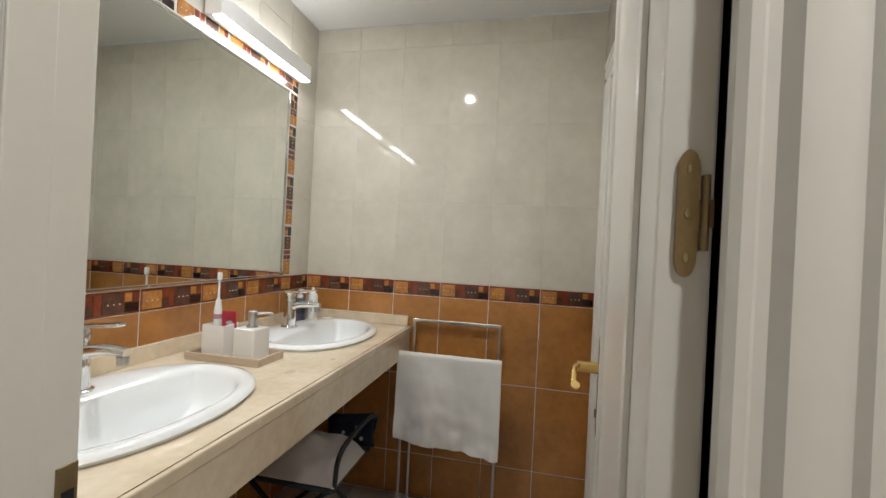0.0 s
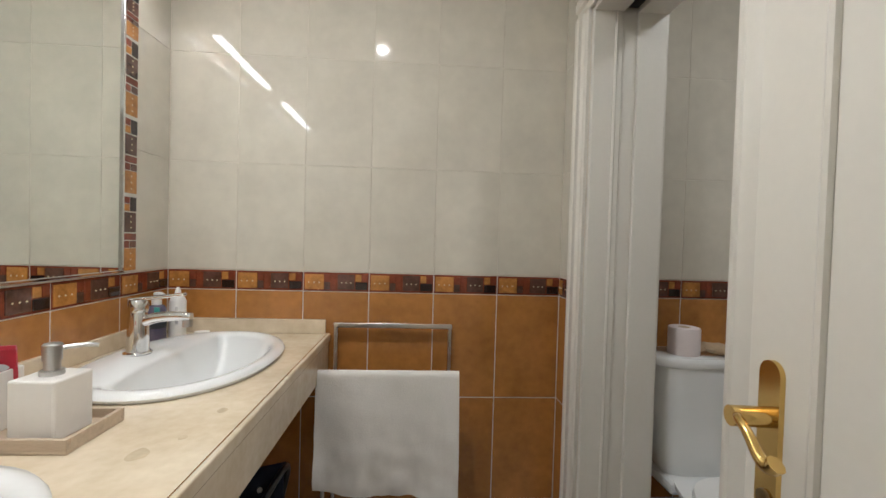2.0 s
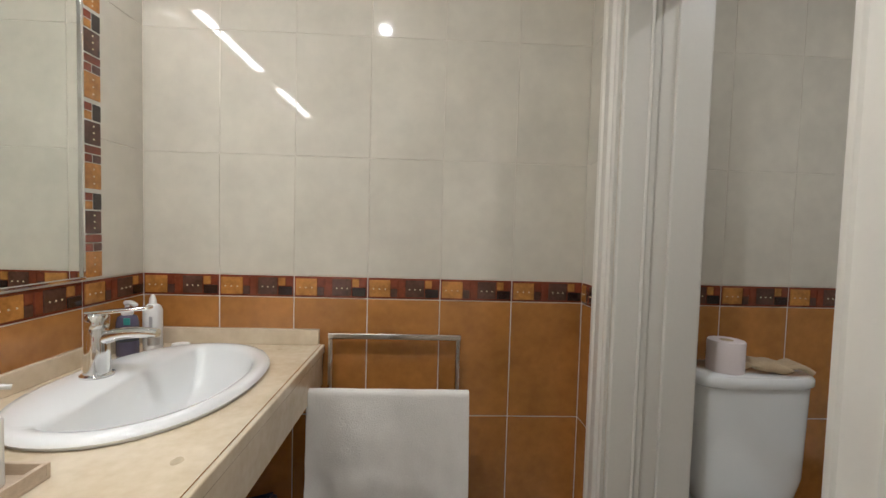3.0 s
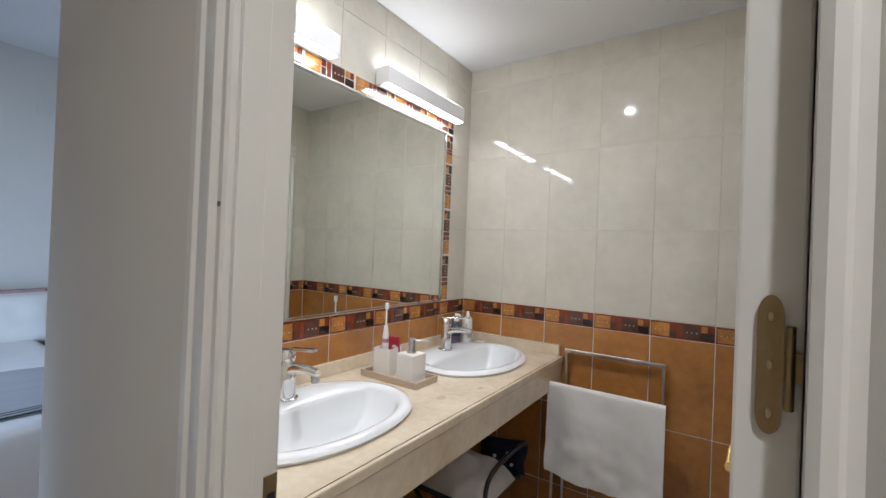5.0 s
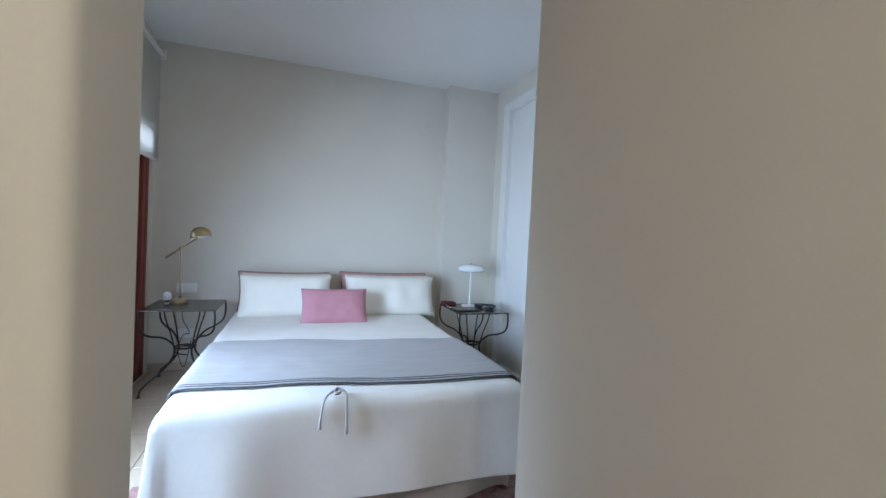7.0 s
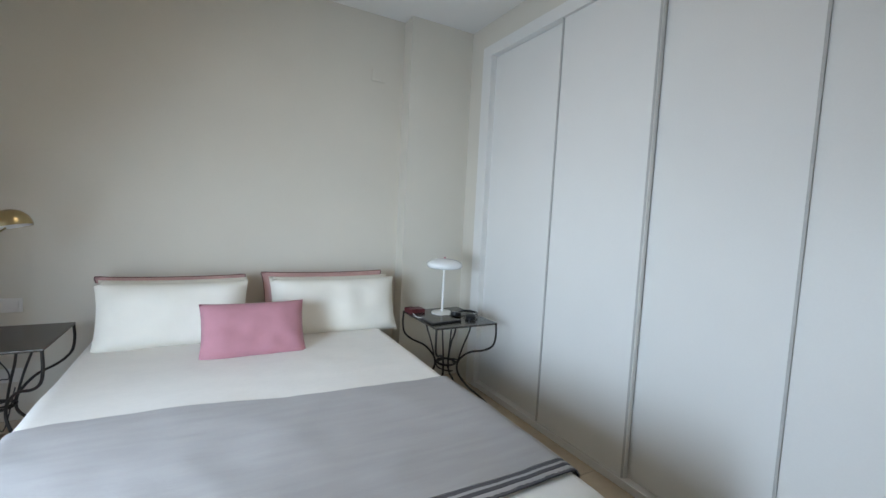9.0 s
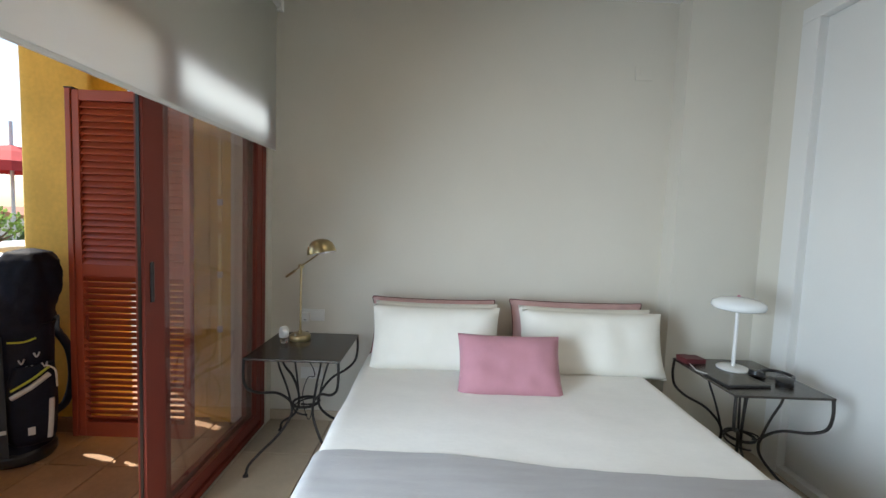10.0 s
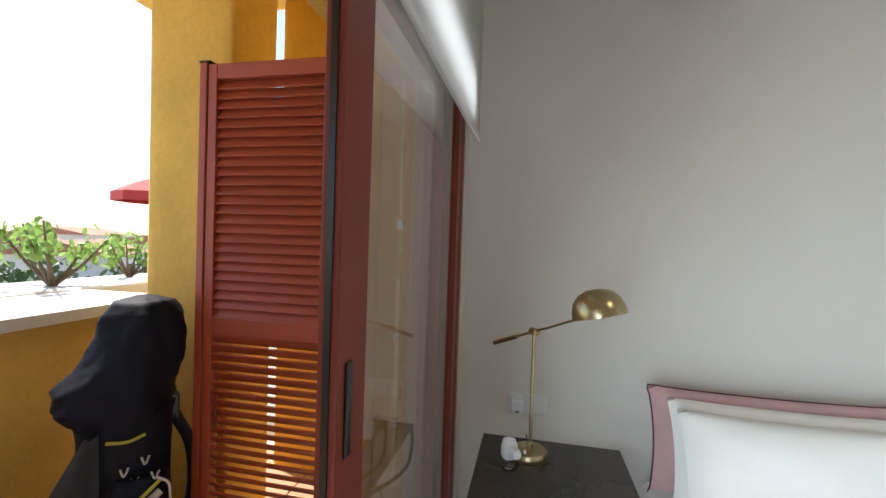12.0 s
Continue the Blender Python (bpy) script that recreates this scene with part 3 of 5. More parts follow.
def slab_with_holes():
    """The marble top with an oval cut-out under each basin."""
    x0, x1, y0, y1, z = -1.288, -0.685, 0.335, 2.028, 0.875
    bm = bmesh.new()
    ycuts = [y0, 1.19, y1]
    for k, cy in enumerate((0.74, 1.64)):
        a, b = ycuts[k], ycuts[k + 1]
        n = 48
        inner, outer = [], []
        for i in range(n):
            t = 2 * math.pi * i / n
            c, s = math.cos(t), math.sin(t)
            inner.append((-0.985 + 0.21 * c, cy + 0.30 * s))
            kx = ((x1 + 0.985) if c > 0 else (-0.985 - x0)) / max(abs(c), 1e-6)
            ky = ((b - cy) if s > 0 else (cy - a)) / max(abs(s), 1e-6)
            r = min(kx, ky)
            outer.append((-0.985 + r * c, cy + r * s))
        corners = [(x0, a), (x1, a), (x1, b), (x0, b)]
        for cn in corners:
            j = min(range(n), key=lambda q: (outer[q][0] - cn[0]) ** 2 + (outer[q][1] - cn[1]) ** 2)
            outer[j] = cn
        vi = [bm.verts.new((*p, z)) for p in inner]
        vo = [bm.verts.new((*p, z)) for p in outer]
        lo = [bm.verts.new((*p, z - 0.03)) for p in inner]
        for i in range(n):
            j = (i + 1) % n
            bm.faces.new((vi[i], vo[i], vo[j], vi[j]))
            bm.faces.new((vi[j], lo[j], lo[i], vi[i]))
    bmesh.ops.remove_doubles(bm, verts=bm.verts[:], dist=0.0005)
    return bm


part("slab", slab_with_holes(), MARBLE, counter)
part("front_edge", box(-0.685, -0.672, 0.335, 2.028, 0.845, 0.8752, 0.004), MARBLE, counter)
part("apron", box(-0.70, -0.678, 0.335, 2.028, 0.735, 0.8445, 0.002), MARBLE, counter)
part("back_splash", box(-1.287, -1.268, 0.335, 2.028, 0.8755, 0.928, 0.002), MARBLE, counter)
part("end_splash", box(-1.268, -0.69, 2.010, 2.029, 0.8755, 0.928, 0.002), MARBLE, counter)
for x, y, r in ((-0.80, 1.12, 0.022), (-0.745, 1.30, 0.014), (-0.76, 1.18, 0.010), (-0.90, 1.985, 0.012), (-0.80, 1.955, 0.010)):
    part("stain", prism([(x + r * (0.75 + 0.3 * wave(math.cos(a), math.sin(a), 1.3, x)) * math.cos(a), y + 1.3 * r * (0.75 + 0.3 * wave(math.sin(a), math.cos(a), 1.1, y)) * math.sin(a)) for a in [2 * math.pi * k / 16 for k in range(16)]], 0.8752, 0.8755), STAIN, counter, "faint grey stain")
washbasin(0.74)
washbasin(1.64)
tray_set()

bottle = thing("pump_bottle", "dark violet pump bottle with a white pump", "bottle", (-1.226, 1.875, 0.876))
part("body", lathe([(0.026, 0), (0.029, 0.006), (0.029, 0.10), (0.024, 0.118), (0.012, 0.124)], 24), VIOLET, bottle, smooth=50)
part("label", lathe([(0.0293, 0.045), (0.0293, 0.09)], 24), SLATE, bottle, smooth=50)
part("cap", lathe([(0.015, 0.122), (0.015, 0.138), (0.006, 0.140), (0.006, 0.155)], 18), WHITEPL, bottle, smooth=50)
part("pump_head", tube([(-0.006, 0, 0.158), (0.015, -0.006, 0.160), (0.035, -0.015, 0.154)], 0.007, 10, 4), WHITEPL, bottle, smooth=50)
part("tag", box(0.010, 0.028, -0.031, -0.029, 0.098, 0.118), TEAL, bottle, "small teal tag")
bottle2 = thing("lotion_bottle", "white plastic lotion bottle beside the pump bottle", "bottle", (-1.190, 1.935, 0.876))
part("body", lathe([(0.025, 0), (0.027, 0.006), (0.027, 0.125), (0.021, 0.140), (0.011, 0.146)], 24), WHITEPL, bottle2, smooth=50)
part("nozzle", lathe([(0.011, 0.145), (0.010, 0.160), (0.004, 0.176)], 16), WHITEPL, bottle2, smooth=50)
part("print", box(0.006, 0.016, -0.0278, -0.0268, 0.05, 0.11), SILVERC, bottle2, "faint grey print")
soapbar = thing("soap_case", "small blue and white case behind the basin", "soap case", (-1.115, 1.955, 0.876), 20)
part("lower_shell", lathe([(0.016, 0), (0.020, 0.006), (0.018, 0.010)], 20, Matrix.Diagonal((1.5, 1, 1, 1))), mat("pale_blue", (0.15, 0.35, 0.60), 0.4), soapbar, smooth=50)
part("upper_shell", lathe([(0.018, 0.010), (0.016, 0.016), (0.004, 0.018)], 20, Matrix.Diagonal((1.5, 1, 1, 1))), WHITEPL, soapbar, smooth=50)

mirror = thing("mirror", "large wall mirror with a thin chrome edge above the basins", "mirror", (-1.28, 0, 0))
part("glass", box(-0.006, 0.004, 0.345, 1.772, 1.122, 2.012), MIRROR, mirror)
for a in ((0.335, 1.780, 1.114, 1.122), (0.335, 1.780, 2.012, 2.020), (1.772, 1.780, 1.122, 2.012), (0.335, 0.345, 1.122, 2.012)):
    part("edge", box(-0.006, 0.010, *a, 0.001), CHROME, mirror, "narrow chrome edge")


def light_bar(y0, y1):
    b = thing("mirror_light", "white box-shaped light bar above the mirror, lit", "wall lamp", (-1.28, 0, 0), group="light bars above the mirror")
    part("housing", box(0.012, 0.085, y0, y1, 2.082, 2.156, 0.003), WHITEPL, b)
    part("diffuser", box(0.045, 0.080, y0 + 0.01, y1 - 0.01, 2.0755, 2.0815), LEDWARM, b, "glowing strip below")
    part("upper_diffuser", box(0.022, 0.078, y0 + 0.01, y1 - 0.01, 2.1565, 2.160), LEDSOFT, b, "glowing strip above")
    part("bracket", box(-0.006, 0.012, (y0 + y1) / 2 - 0.1, (y0 + y1) / 2 + 0.1, 2.10, 2.14), WHITEPL, b)


light_bar(1.215, 1.825)
light_bar(0.345, 0.95)


def downlight(x, y, z, label, group):
    d = thing("downlight", label, "ceiling lamp", (x, y, z), group=group)
    part("ring", lathe([(0.034, -0.001), (0.046, -0.001), (0.045, -0.006), (0.036, -0.008), (0.034, -0.002)], 28), WHITEPL, d, smooth=50)


for x, y, z in ((-0.6, 0.97, 2.45), (1.0, 1.2, 2.45), (0.42, -0.36, 2.45), (-3.29, 0.16, 2.93)):
    downlight(x, y, z, "small recessed white ceiling downlight, lit", "recessed downlights")


def towel_rack():
    r = thing("towel_rack", "free-standing chrome towel rack with two frames", "towel rack", (-0.43, 0, 0))
    bm = bmesh.new()
    for s in (-1, 1):
        part("back_post", tube([(s * 0.215, 1.995, 0.915), (s * 0.215, 1.995, 0.0)], 0.009, 8, 1), CHROME, r, smooth=50)
        part("front_post", tube([(s * 0.225, 1.86, 0.762), (s * 0.225, 1.86, 0.0)], 0.007, 8, 1), STEEL, r, smooth=50)
    bm.free()
    part("top_bar", box(-0.224, 0.224, 1.985, 2.005, 0.905, 0.925, 0.004), CHROME, r)
    part("front_bar", tube([(-0.225, 1.86, 0.762), (0.225, 1.86, 0.762)], 0.007, 8, 1), CHROME, r, smooth=50)
    part("foot", box(-0.224, 0.224, 1.985, 2.005, 0.0, 0.016, 0.003), CHROME, r)
    for s in (-1, 1):
        part("strut", tube([(s * 0.22, 1.86, 0.02), (s * 0.22, 1.99, 0.02)], 0.007, 8, 1), STEEL, r, smooth=50)
    t = thing("towel", "white terry towel hung over the front bar of the rack", "towel", (-0.435, 1.86, 0))
    rnd = 0.014

    def fn(u, v):
        x = (u - 0.5) * (0.50 - 0.02 * v * v)
        w = max(0.0, 0.55 - v) * (0.034 * math.sin(11 * u + 0.5 + wave(u, v, 2, 4)) + 0.036 * wave(x * 5, v * 2, 2.0, 9) + 0.018 * wave(x * 14, v * 6, 2.0, 5))
        front, total = 0.40 + 0.03 * u, 0.72
        s = v * total
        if s < front:
            return Vector((x, -rnd + w - 0.012 * (1 - s / front), 0.772 - front + s + (0.006 * wave(x, 0, 20, 3) if s < 0.05 else 0)))
        s -= front
        a = min(s / rnd, math.pi)
        if s < math.pi * rnd:
            return Vector((x, -rnd * math.cos(a), 0.772 + rnd * math.sin(a)))
        return Vector((x, rnd + 0.3 * w, 0.772 - (s - math.pi * rnd)))
    part("cloth", sheet(40, 70, fn, 0.006), TERRY, t, smooth=70)


towel_rack()


def laundry():
    s = thing("folding_stool", "black folding stool pushed under the washstand", "stool", (-0.98, 1.60, 0))
    for dy in (-0.17, 0.17):
        for sgn in (-1, 1):
            part("leg", tube([(sgn * 0.20, dy, 0.0), (-sgn * 0.18, dy, 0.33)], 0.011, 8, 1), BLACKPL, s, smooth=50)
    part("seat", box(-0.20, 0.20, -0.19, 0.19, 0.325, 0.345, 0.006), SLATE, s)
    part("back_rail", tube([(0.20, -0.17, 0.33), (0.23, -0.17, 0.50), (0.23, 0.17, 0.50), (0.20, 0.17, 0.33)], 0.010, 8, 5), BLACKPL, s, smooth=50)
    c = thing("folded_cloth", "crumpled beige cloth lying on the stool", "cloth", (-0.95, 1.56, 0.346))
    part("cloth", sheet(26, 26, lambda u, v: ((u - 0.5) * 0.36, (v - 0.5) * 0.30, max(0.006, (0.11 + 0.05 * wave(u, v, 4, 2)) * (16 * u * (1 - u) * v * (1 - v)) ** 0.4)), 0.006), SKIRT, c, smooth=60)
    b = thing("toiletry_bag", "black bag with small white prints on the stool", "bag", (-0.86, 1.75, 0.345), 20)
    part("body", pillow_mesh(0.22, 0.15, 0.09, 5), NYLON, b, smooth=60).matrix_basis = pose(0, 0, 0.078, 75)
    for x, z in ((-0.03, 0.09), (0.03, 0.11), (0.05, 0.06)):
        part("print", lathe([(0.008, 0), (0.008, 0.002)], 12, pose(x, -0.05, z, 75)), SILVERC, b, "small white print")


def pillow_mesh(w, h, thick, seed, n=22, pinch=0.05):
    """A stuffed pillow, w by h, lying in x and y."""
    bm = bmesh.new()
    top, bot = {}, {}
    for i in range(n + 1):
        for j in range(n + 1):
            u, v = 2 * i / n - 1, 2 * j / n - 1
            k = (max(0.0, (1 - u ** 4)) * max(0.0, (1 - v ** 4))) ** 0.55
            x = u * w / 2 * (1 - pinch * (1 - v * v) * abs(u))
            y = v * h / 2 * (1 - pinch * (1 - u * u) * abs(v))
            wr = 0.12 * thick * wave(x * 2.2 / w, y * 2.2 / w, 2.6, seed) + 0.04 * thick * wave(x / w, y / w, 9, seed + 3)
            z = thick / 2 * k
            edge = i in (0, n) or j in (0, n)
            top[i, j] = bm.verts.new((x, y, 0 if edge else z + wr * k))
            bot[i, j] = top[i, j] if edge else bm.verts.new((x, y, -z + wr * k))
    for i in range(n):
        for j in range(n):
            bm.faces.new((top[i, j], top[i + 1, j], top[i + 1, j + 1], top[i, j + 1]))
            q = (bot[i, j], bot[i, j + 1], bot[i + 1, j + 1], bot[i + 1, j])
            try:
                bm.faces.new(q)
            except ValueError:
                pass
    return bm


laundry()


# toilet room
def toilet():
    t = thing("toilet", "white porcelain close-coupled toilet", "toilet", (0.74, 1.93, 0))

    def oval(ax, ay, cy, z, sq=0.6, n=40):
        return [(ax * math.copysign(abs(math.cos(a)) ** sq, math.cos(a)), cy + ay * math.copysign(abs(math.sin(a)) ** sq, math.sin(a)), z) for a in [2 * math.pi * k / n for k in range(n)]]

    def loft(rings):
        bm = bmesh.new()
        vv = [[bm.verts.new(p) for p in r] for r in rings]
        for a, c in zip(vv, vv[1:]):
            for i in range(len(a)):
                bm.faces.new((a[i], a[(i + 1) % len(a)], c[(i + 1) % len(a)], c[i]))
        bm.faces.new(vv[0][::-1])
        bm.faces.new(vv[-1])
        return bm
    part("tank", loft([oval(0.150, 0.075, 0, 0.40), oval(0.165, 0.085, 0, 0.43), oval(0.185, 0.092, 0, 0.50), oval(0.195, 0.095, 0, 0.80), oval(0.195, 0.095, 0, 0.805)]), PORCELAIN, t, smooth=60)
    part("tank_lid", loft([oval(0.198, 0.099, 0, 0.806), oval(0.205, 0.103, 0, 0.812), oval(0.205, 0.103, 0, 0.832), oval(0.195, 0.096, 0, 0.842)]), PORCELAIN, t, smooth=50)
    part("bowl", loft([oval(0.11, 0.20, -0.30, 0.0, 0.8), oval(0.10, 0.20, -0.28, 0.15, 0.8), oval(0.15, 0.27, -0.32, 0.33, 0.8), oval(0.18, 0.31, -0.31, 0.39, 0.8), oval(0.18, 0.31, -0.31, 0.405, 0.8)]), PORCELAIN, t, smooth=60)
    part("seat_lid", loft([oval(0.175, 0.225, -0.36, 0.407, 0.85), oval(0.185, 0.235, -0.36, 0.415, 0.85), oval(0.18, 0.23, -0.36, 0.435, 0.85), oval(0.12, 0.17, -0.36, 0.443, 0.85)]), WHITEPL, t, smooth=50)
    part("shelf", box(-0.17, 0.17, -0.12, 0.08, 0.36, 0.404, 0.015), PORCELAIN, t)
    p = thing("toilet_roll", "pale pink toilet paper roll standing on the tank", "toilet paper", (0.665, 1.915, 0.843))
    part("paper", lathe([(0.021, 0.001), (0.054, 0.0), (0.055, 0.004), (0.055, 0.096), (0.053, 0.10), (0.021, 0.10)], 32), PAPER, p, smooth=40)
    part("core", lathe([(0.0205, 0.002), (0.0205, 0.1005)], 24), GLOVE, p, "brown cardboard core")
    g = thing("glove", "crumpled tan work glove lying on the tank", "glove", (0.80, 1.91, 0.845), -8)
    part("palm", pillow_mesh(0.13, 0.09, 0.035, 8, 14), GLOVE, g, smooth=60).matrix_basis = pose(0, 0, 0.018, 0, 6, 0)
    for k in range(4):
        part("finger", tube([(0.05, -0.03 + 0.018 * k, 0.018), (0.085, -0.035 + 0.022 * k, 0.026), (0.115, -0.045 + 0.026 * k, 0.010)], 0.009, 8, 4), GLOVE, g, smooth=60)
    part("cuff", pillow_mesh(0.07, 0.085, 0.022, 9, 10), GLOVE, g, smooth=60).matrix_basis = pose(-0.075, 0.012, 0.016, 0, -10, 14)


toilet()
tub = thing("bathtub", "white built-in bathtub with an ochre tiled side", "bathtub", (0, 0, 0))
bm = bmesh.new()
add_box(bm, 1.20, 1.27, 0.42, 2.03, 0.405, 0.445, 0.012)
add_box(bm, 1.83, 1.90, 0.42, 2.03, 0.405, 0.445, 0.012)
add_box(bm, 1.26, 1.84, 1.95, 2.03, 0.405, 0.444, 0.012)
add_box(bm, 1.26, 1.84, 0.42, 0.50, 0.405, 0.444, 0.012)
part("rim", bm, PORCELAIN, tub, smooth=40)
part("basin", sheet(16, 24, lambda u, v: (1.265 + u * 0.57, 0.49 + v * 1.47, 0.425 - 0.36 * (16 * u * (1 - u) * v * (1 - v)) ** 0.22), 0.01), PORCELAIN, tub, smooth=60)
part("side_panel", box(1.225, 1.24, 0.42, 2.03, 0.0, 0.404), OCHRE, tub, "ochre tiled side")
scr = thing("shower_screen", "glass shower screen with chrome wall profiles on the tub", "shower screen", (1.235, 0, 0))
for y0, y1, d in ((1.995, 2.03, 0.016), (1.955, 1.985, 0.012), (1.20, 1.225, 0.012)):
    part("profile", box(-d, d, y0, y1, 0.446, 1.885, 0.004), CHROME, scr, "upright chrome profile")
part("pane", box(-0.003, 0.003, 1.225, 1.955, 0.45, 1.88), GLASS, scr).visible_shadow = False
part("top_cap", box(-0.018, 0.018, 1.95, 2.032, 1.885, 1.90, 0.004), WHITEPL, scr)


# ---- bedroom things ----
wardrobe = thing("wardrobe", "white built-in wardrobe with four sliding doors", "wardrobe", (0, 1.675, 0))
part("side_frame", box(-4.54, -4.42, 0.0, 0.06, 0, 2.66, 0.004), WARDROBE, wardrobe)
part("top_frame", box(-4.54, -1.552, 0.0, 0.06, 2.66, 2.745, 0.004), WARDROBE, wardrobe)
part("plinth", box(-4.42, -1.552, 0.004, 0.06, 0, 0.045, 0.003), WARDROBE, wardrobe)
part("carcass", box(-4.535, -1.552, 0.10, 0.60, 0.0, 2.74), WARDROBE, wardrobe)
for k, (a, b) in enumerate(((-4.425, -3.655), (-3.675, -2.985), (-3.005, -2.325), (-2.345, -1.560))):
    d = part("door", box(a, b, 0.018 + 0.032 * (k % 2 == 0), 0.040 + 0.032 * (k % 2 == 0), 0.048, 2.658, 0.003), WARDROBE, wardrobe)
    part("edge_strip", box(b - 0.016, b, 0.012 + 0.032 * (k % 2 == 0), 0.0175 + 0.032 * (k % 2 == 0), 0.05, 2.656, 0.002), WARDROBE, d)

# added strips over the door joints, their grey standing in for shadow gaps
for x in (-3.665, -2.995, -2.335):
    part("joint_shade", box(x - 0.006, x + 0.006, 0.008, 0.0175, 0.05, 2.656, 0.002), JOINTSHADE, wardrobe, "slim grey strip drawing the shadow gap between two doors")


def bed():
    b = thing("bed", "double bed made up with white linen and a taupe valance", "bed", (0, 0, 0))
    part("base", box(-4.84, -2.50, -0.76, 0.76, 0.10, 0.34, 0.02), SKIRT, b)
    part("mattress", box(-4.85, -2.48, -0.78, 0.78, 0.34, 0.555, 0.05, 4), LINEN, b)
    for x in (-4.7, -2.65):
        for y in (-0.65, 0.65):
            part("leg", lathe([(0.03, 0), (0.03, 0.11)], 16, pose(x, y, 0)), BLACKPL, b)

    def valance(u, v):
        # runs along one side, the foot and the other side
        s, x0, xf, yh = u * (2 * 2.3 + 1.56), -4.8, -2.475, 0.785
        w = (0.012 + 0.022 * v) * math.sin(s * 13 + 2.0 * wave(s, 0, 1.5, 4)) + 0.012 * wave(s, v, 3, 5)
        z = 0.33 * (1 - v) + 0.012 + 0.012 * wave(s, 0, 6, 2) * v
        if s < 2.3:
            return (x0 + s, -yh - w, z)
        if s < 2.3 + 1.56:
            return (xf + w, -yh + (s - 2.3) * (2 * yh / 1.56), z)
        return (xf - (s - 3.86), yh + w, z)
    part("valance", sheet(220, 8, valance, 0.004), SKIRT, b, "taupe linen valance with loose folds", 60)

    def drape(p, q, xf, yh, top, r, k, flare=0.10, ruck=0.006):
        """A cloth over the bed: p along it, q across it, hanging past the foot xf and the sides yh."""
        dx, dy = max(0.0, p - xf), max(0.0, abs(q) - yh)
        x, y, s = min(p, xf), math.copysign(min(abs(q), yh), q), math.copysign(1, q)

        def bend(d):
            if d < r * 1.5708:
                return r * math.sin(d / r), r * (1 - math.cos(d / r))
            e = d - r * 1.5708
            return r + flare * e, r + e * 0.995
        ox, zx = bend(dx)
        oy, zy = bend(dy)
        z = top - max(zx, zy) - 0.10 * min(zx, zy) + ruck * wave(p, q, 2.5, k) + 0.4 * ruck * wave(p, q, 9, k + 1)
        fold = 0.009 * math.sin(q * 9 + 2 * wave(q, 0, 2, k)) * min(1, max(zx, 0) * 4) if dx > dy else 0.0
        if dx > 0 and dy > 0:
            fold = 0.0
        fold2 = 0.020 * math.sin(p * 8 + 2 * wave(p, 1, 2, k)) * min(1, zy * 4) if dy >= dx and dx == 0 else 0.0
        return (x + ox + fold, y + s * (oy + fold2), z)

    def coverlet(u, v):
        return drape(-4.72 + u * 2.72, (v - 0.5) * 2.32 * (1 + 0.02 * u), -2.46, 0.79, 0.575, 0.05, 3)
    c = thing("coverlet", "white linen bedspread draped over the bed", "bedspread", (0, 0, 0))
    part("cloth", sheet(90, 90, coverlet, 0.006), LINEN, c, smooth=70)
    part("hem", sheet(2, 90, lambda u, v: coverlet(0.984 + u * 0.016, v), 0.010), LINEN, c, smooth=70)
    th = thing("throw", "grey linen throw with dark striped border across the bed", "blanket", (0, 0, 0.012))

    def throw(u, v):
        q = (v - 0.5) * 2.18
        p = -3.45 + 0.05 * math.sin(q * 2.2) + u * 0.80 + 0.02 * wave(q, 0, 1.7, 8)
        return drape(p, q, -2.2, 0.795, 0.580, 0.05, 3, 0.10, 0.010)
    part("cloth", sheet(50, 90, throw, 0.006), GREYLINEN, th, smooth=70)
    for k, (a, wd, m_) in enumerate(((1.004, 0.012, DARKSTRIPE), (1.022, 0.008, GREYLINEN), (1.036, 0.010, DARKSTRIPE), (1.056, 0.014, GREYLINEN), (1.075, 0.008, DARKSTRIPE))):
        part("border_stripe", sheet(2, 90, lambda u, v, a=a, wd=wd: throw(a + u * wd / 0.8 * 1.3, v), 0.006), m_, th, "dark woven border stripe" if m_ is DARKSTRIPE else "", 70)
    tie = thing("tie_cord", "grey cord ties with tassels lying on the bedspread", "cord", (-2.452, -0.13, 0.594))
    tie.scale = (0.8, 0.62, 0.8)
    part("cord", tube([(-0.05, 0.02, 0.004), (0.0, -0.04, 0.008), (0.045, -0.09, -0.010), (0.066, -0.11, -0.06), (0.076, -0.12, -0.11)], 0.0075, 6, 6), GREYLINEN, tie, smooth=60)
    part("cord", tube([(-0.05, 0.02, 0.006), (0.01, 0.05, 0.010), (0.05, 0.06, -0.012), (0.070, 0.06, -0.08), (0.080, 0.062, -0.15)], 0.0075, 6, 6), GREYLINEN, tie, smooth=60)
    part("loop", tube([(-0.05, 0.02, 0.008), (-0.02, -0.01, 0.014), (0.03, -0.02, 0.008), (0.02, 0.02, 0.012), (-0.04, 0.02, 0.010)], 0.0075, 6, 6), GREYLINEN, tie, smooth=60)
    for y, z in ((-0.121, -0.125), (0.062, -0.165)):
        part("tassel", lathe([(0.005, 0.02), (0.009, 0.0), (0.011, -0.035)], 10, pose(0.080, y, z)), GREYLINEN, tie, "frayed grey tassel", 60)


bed()


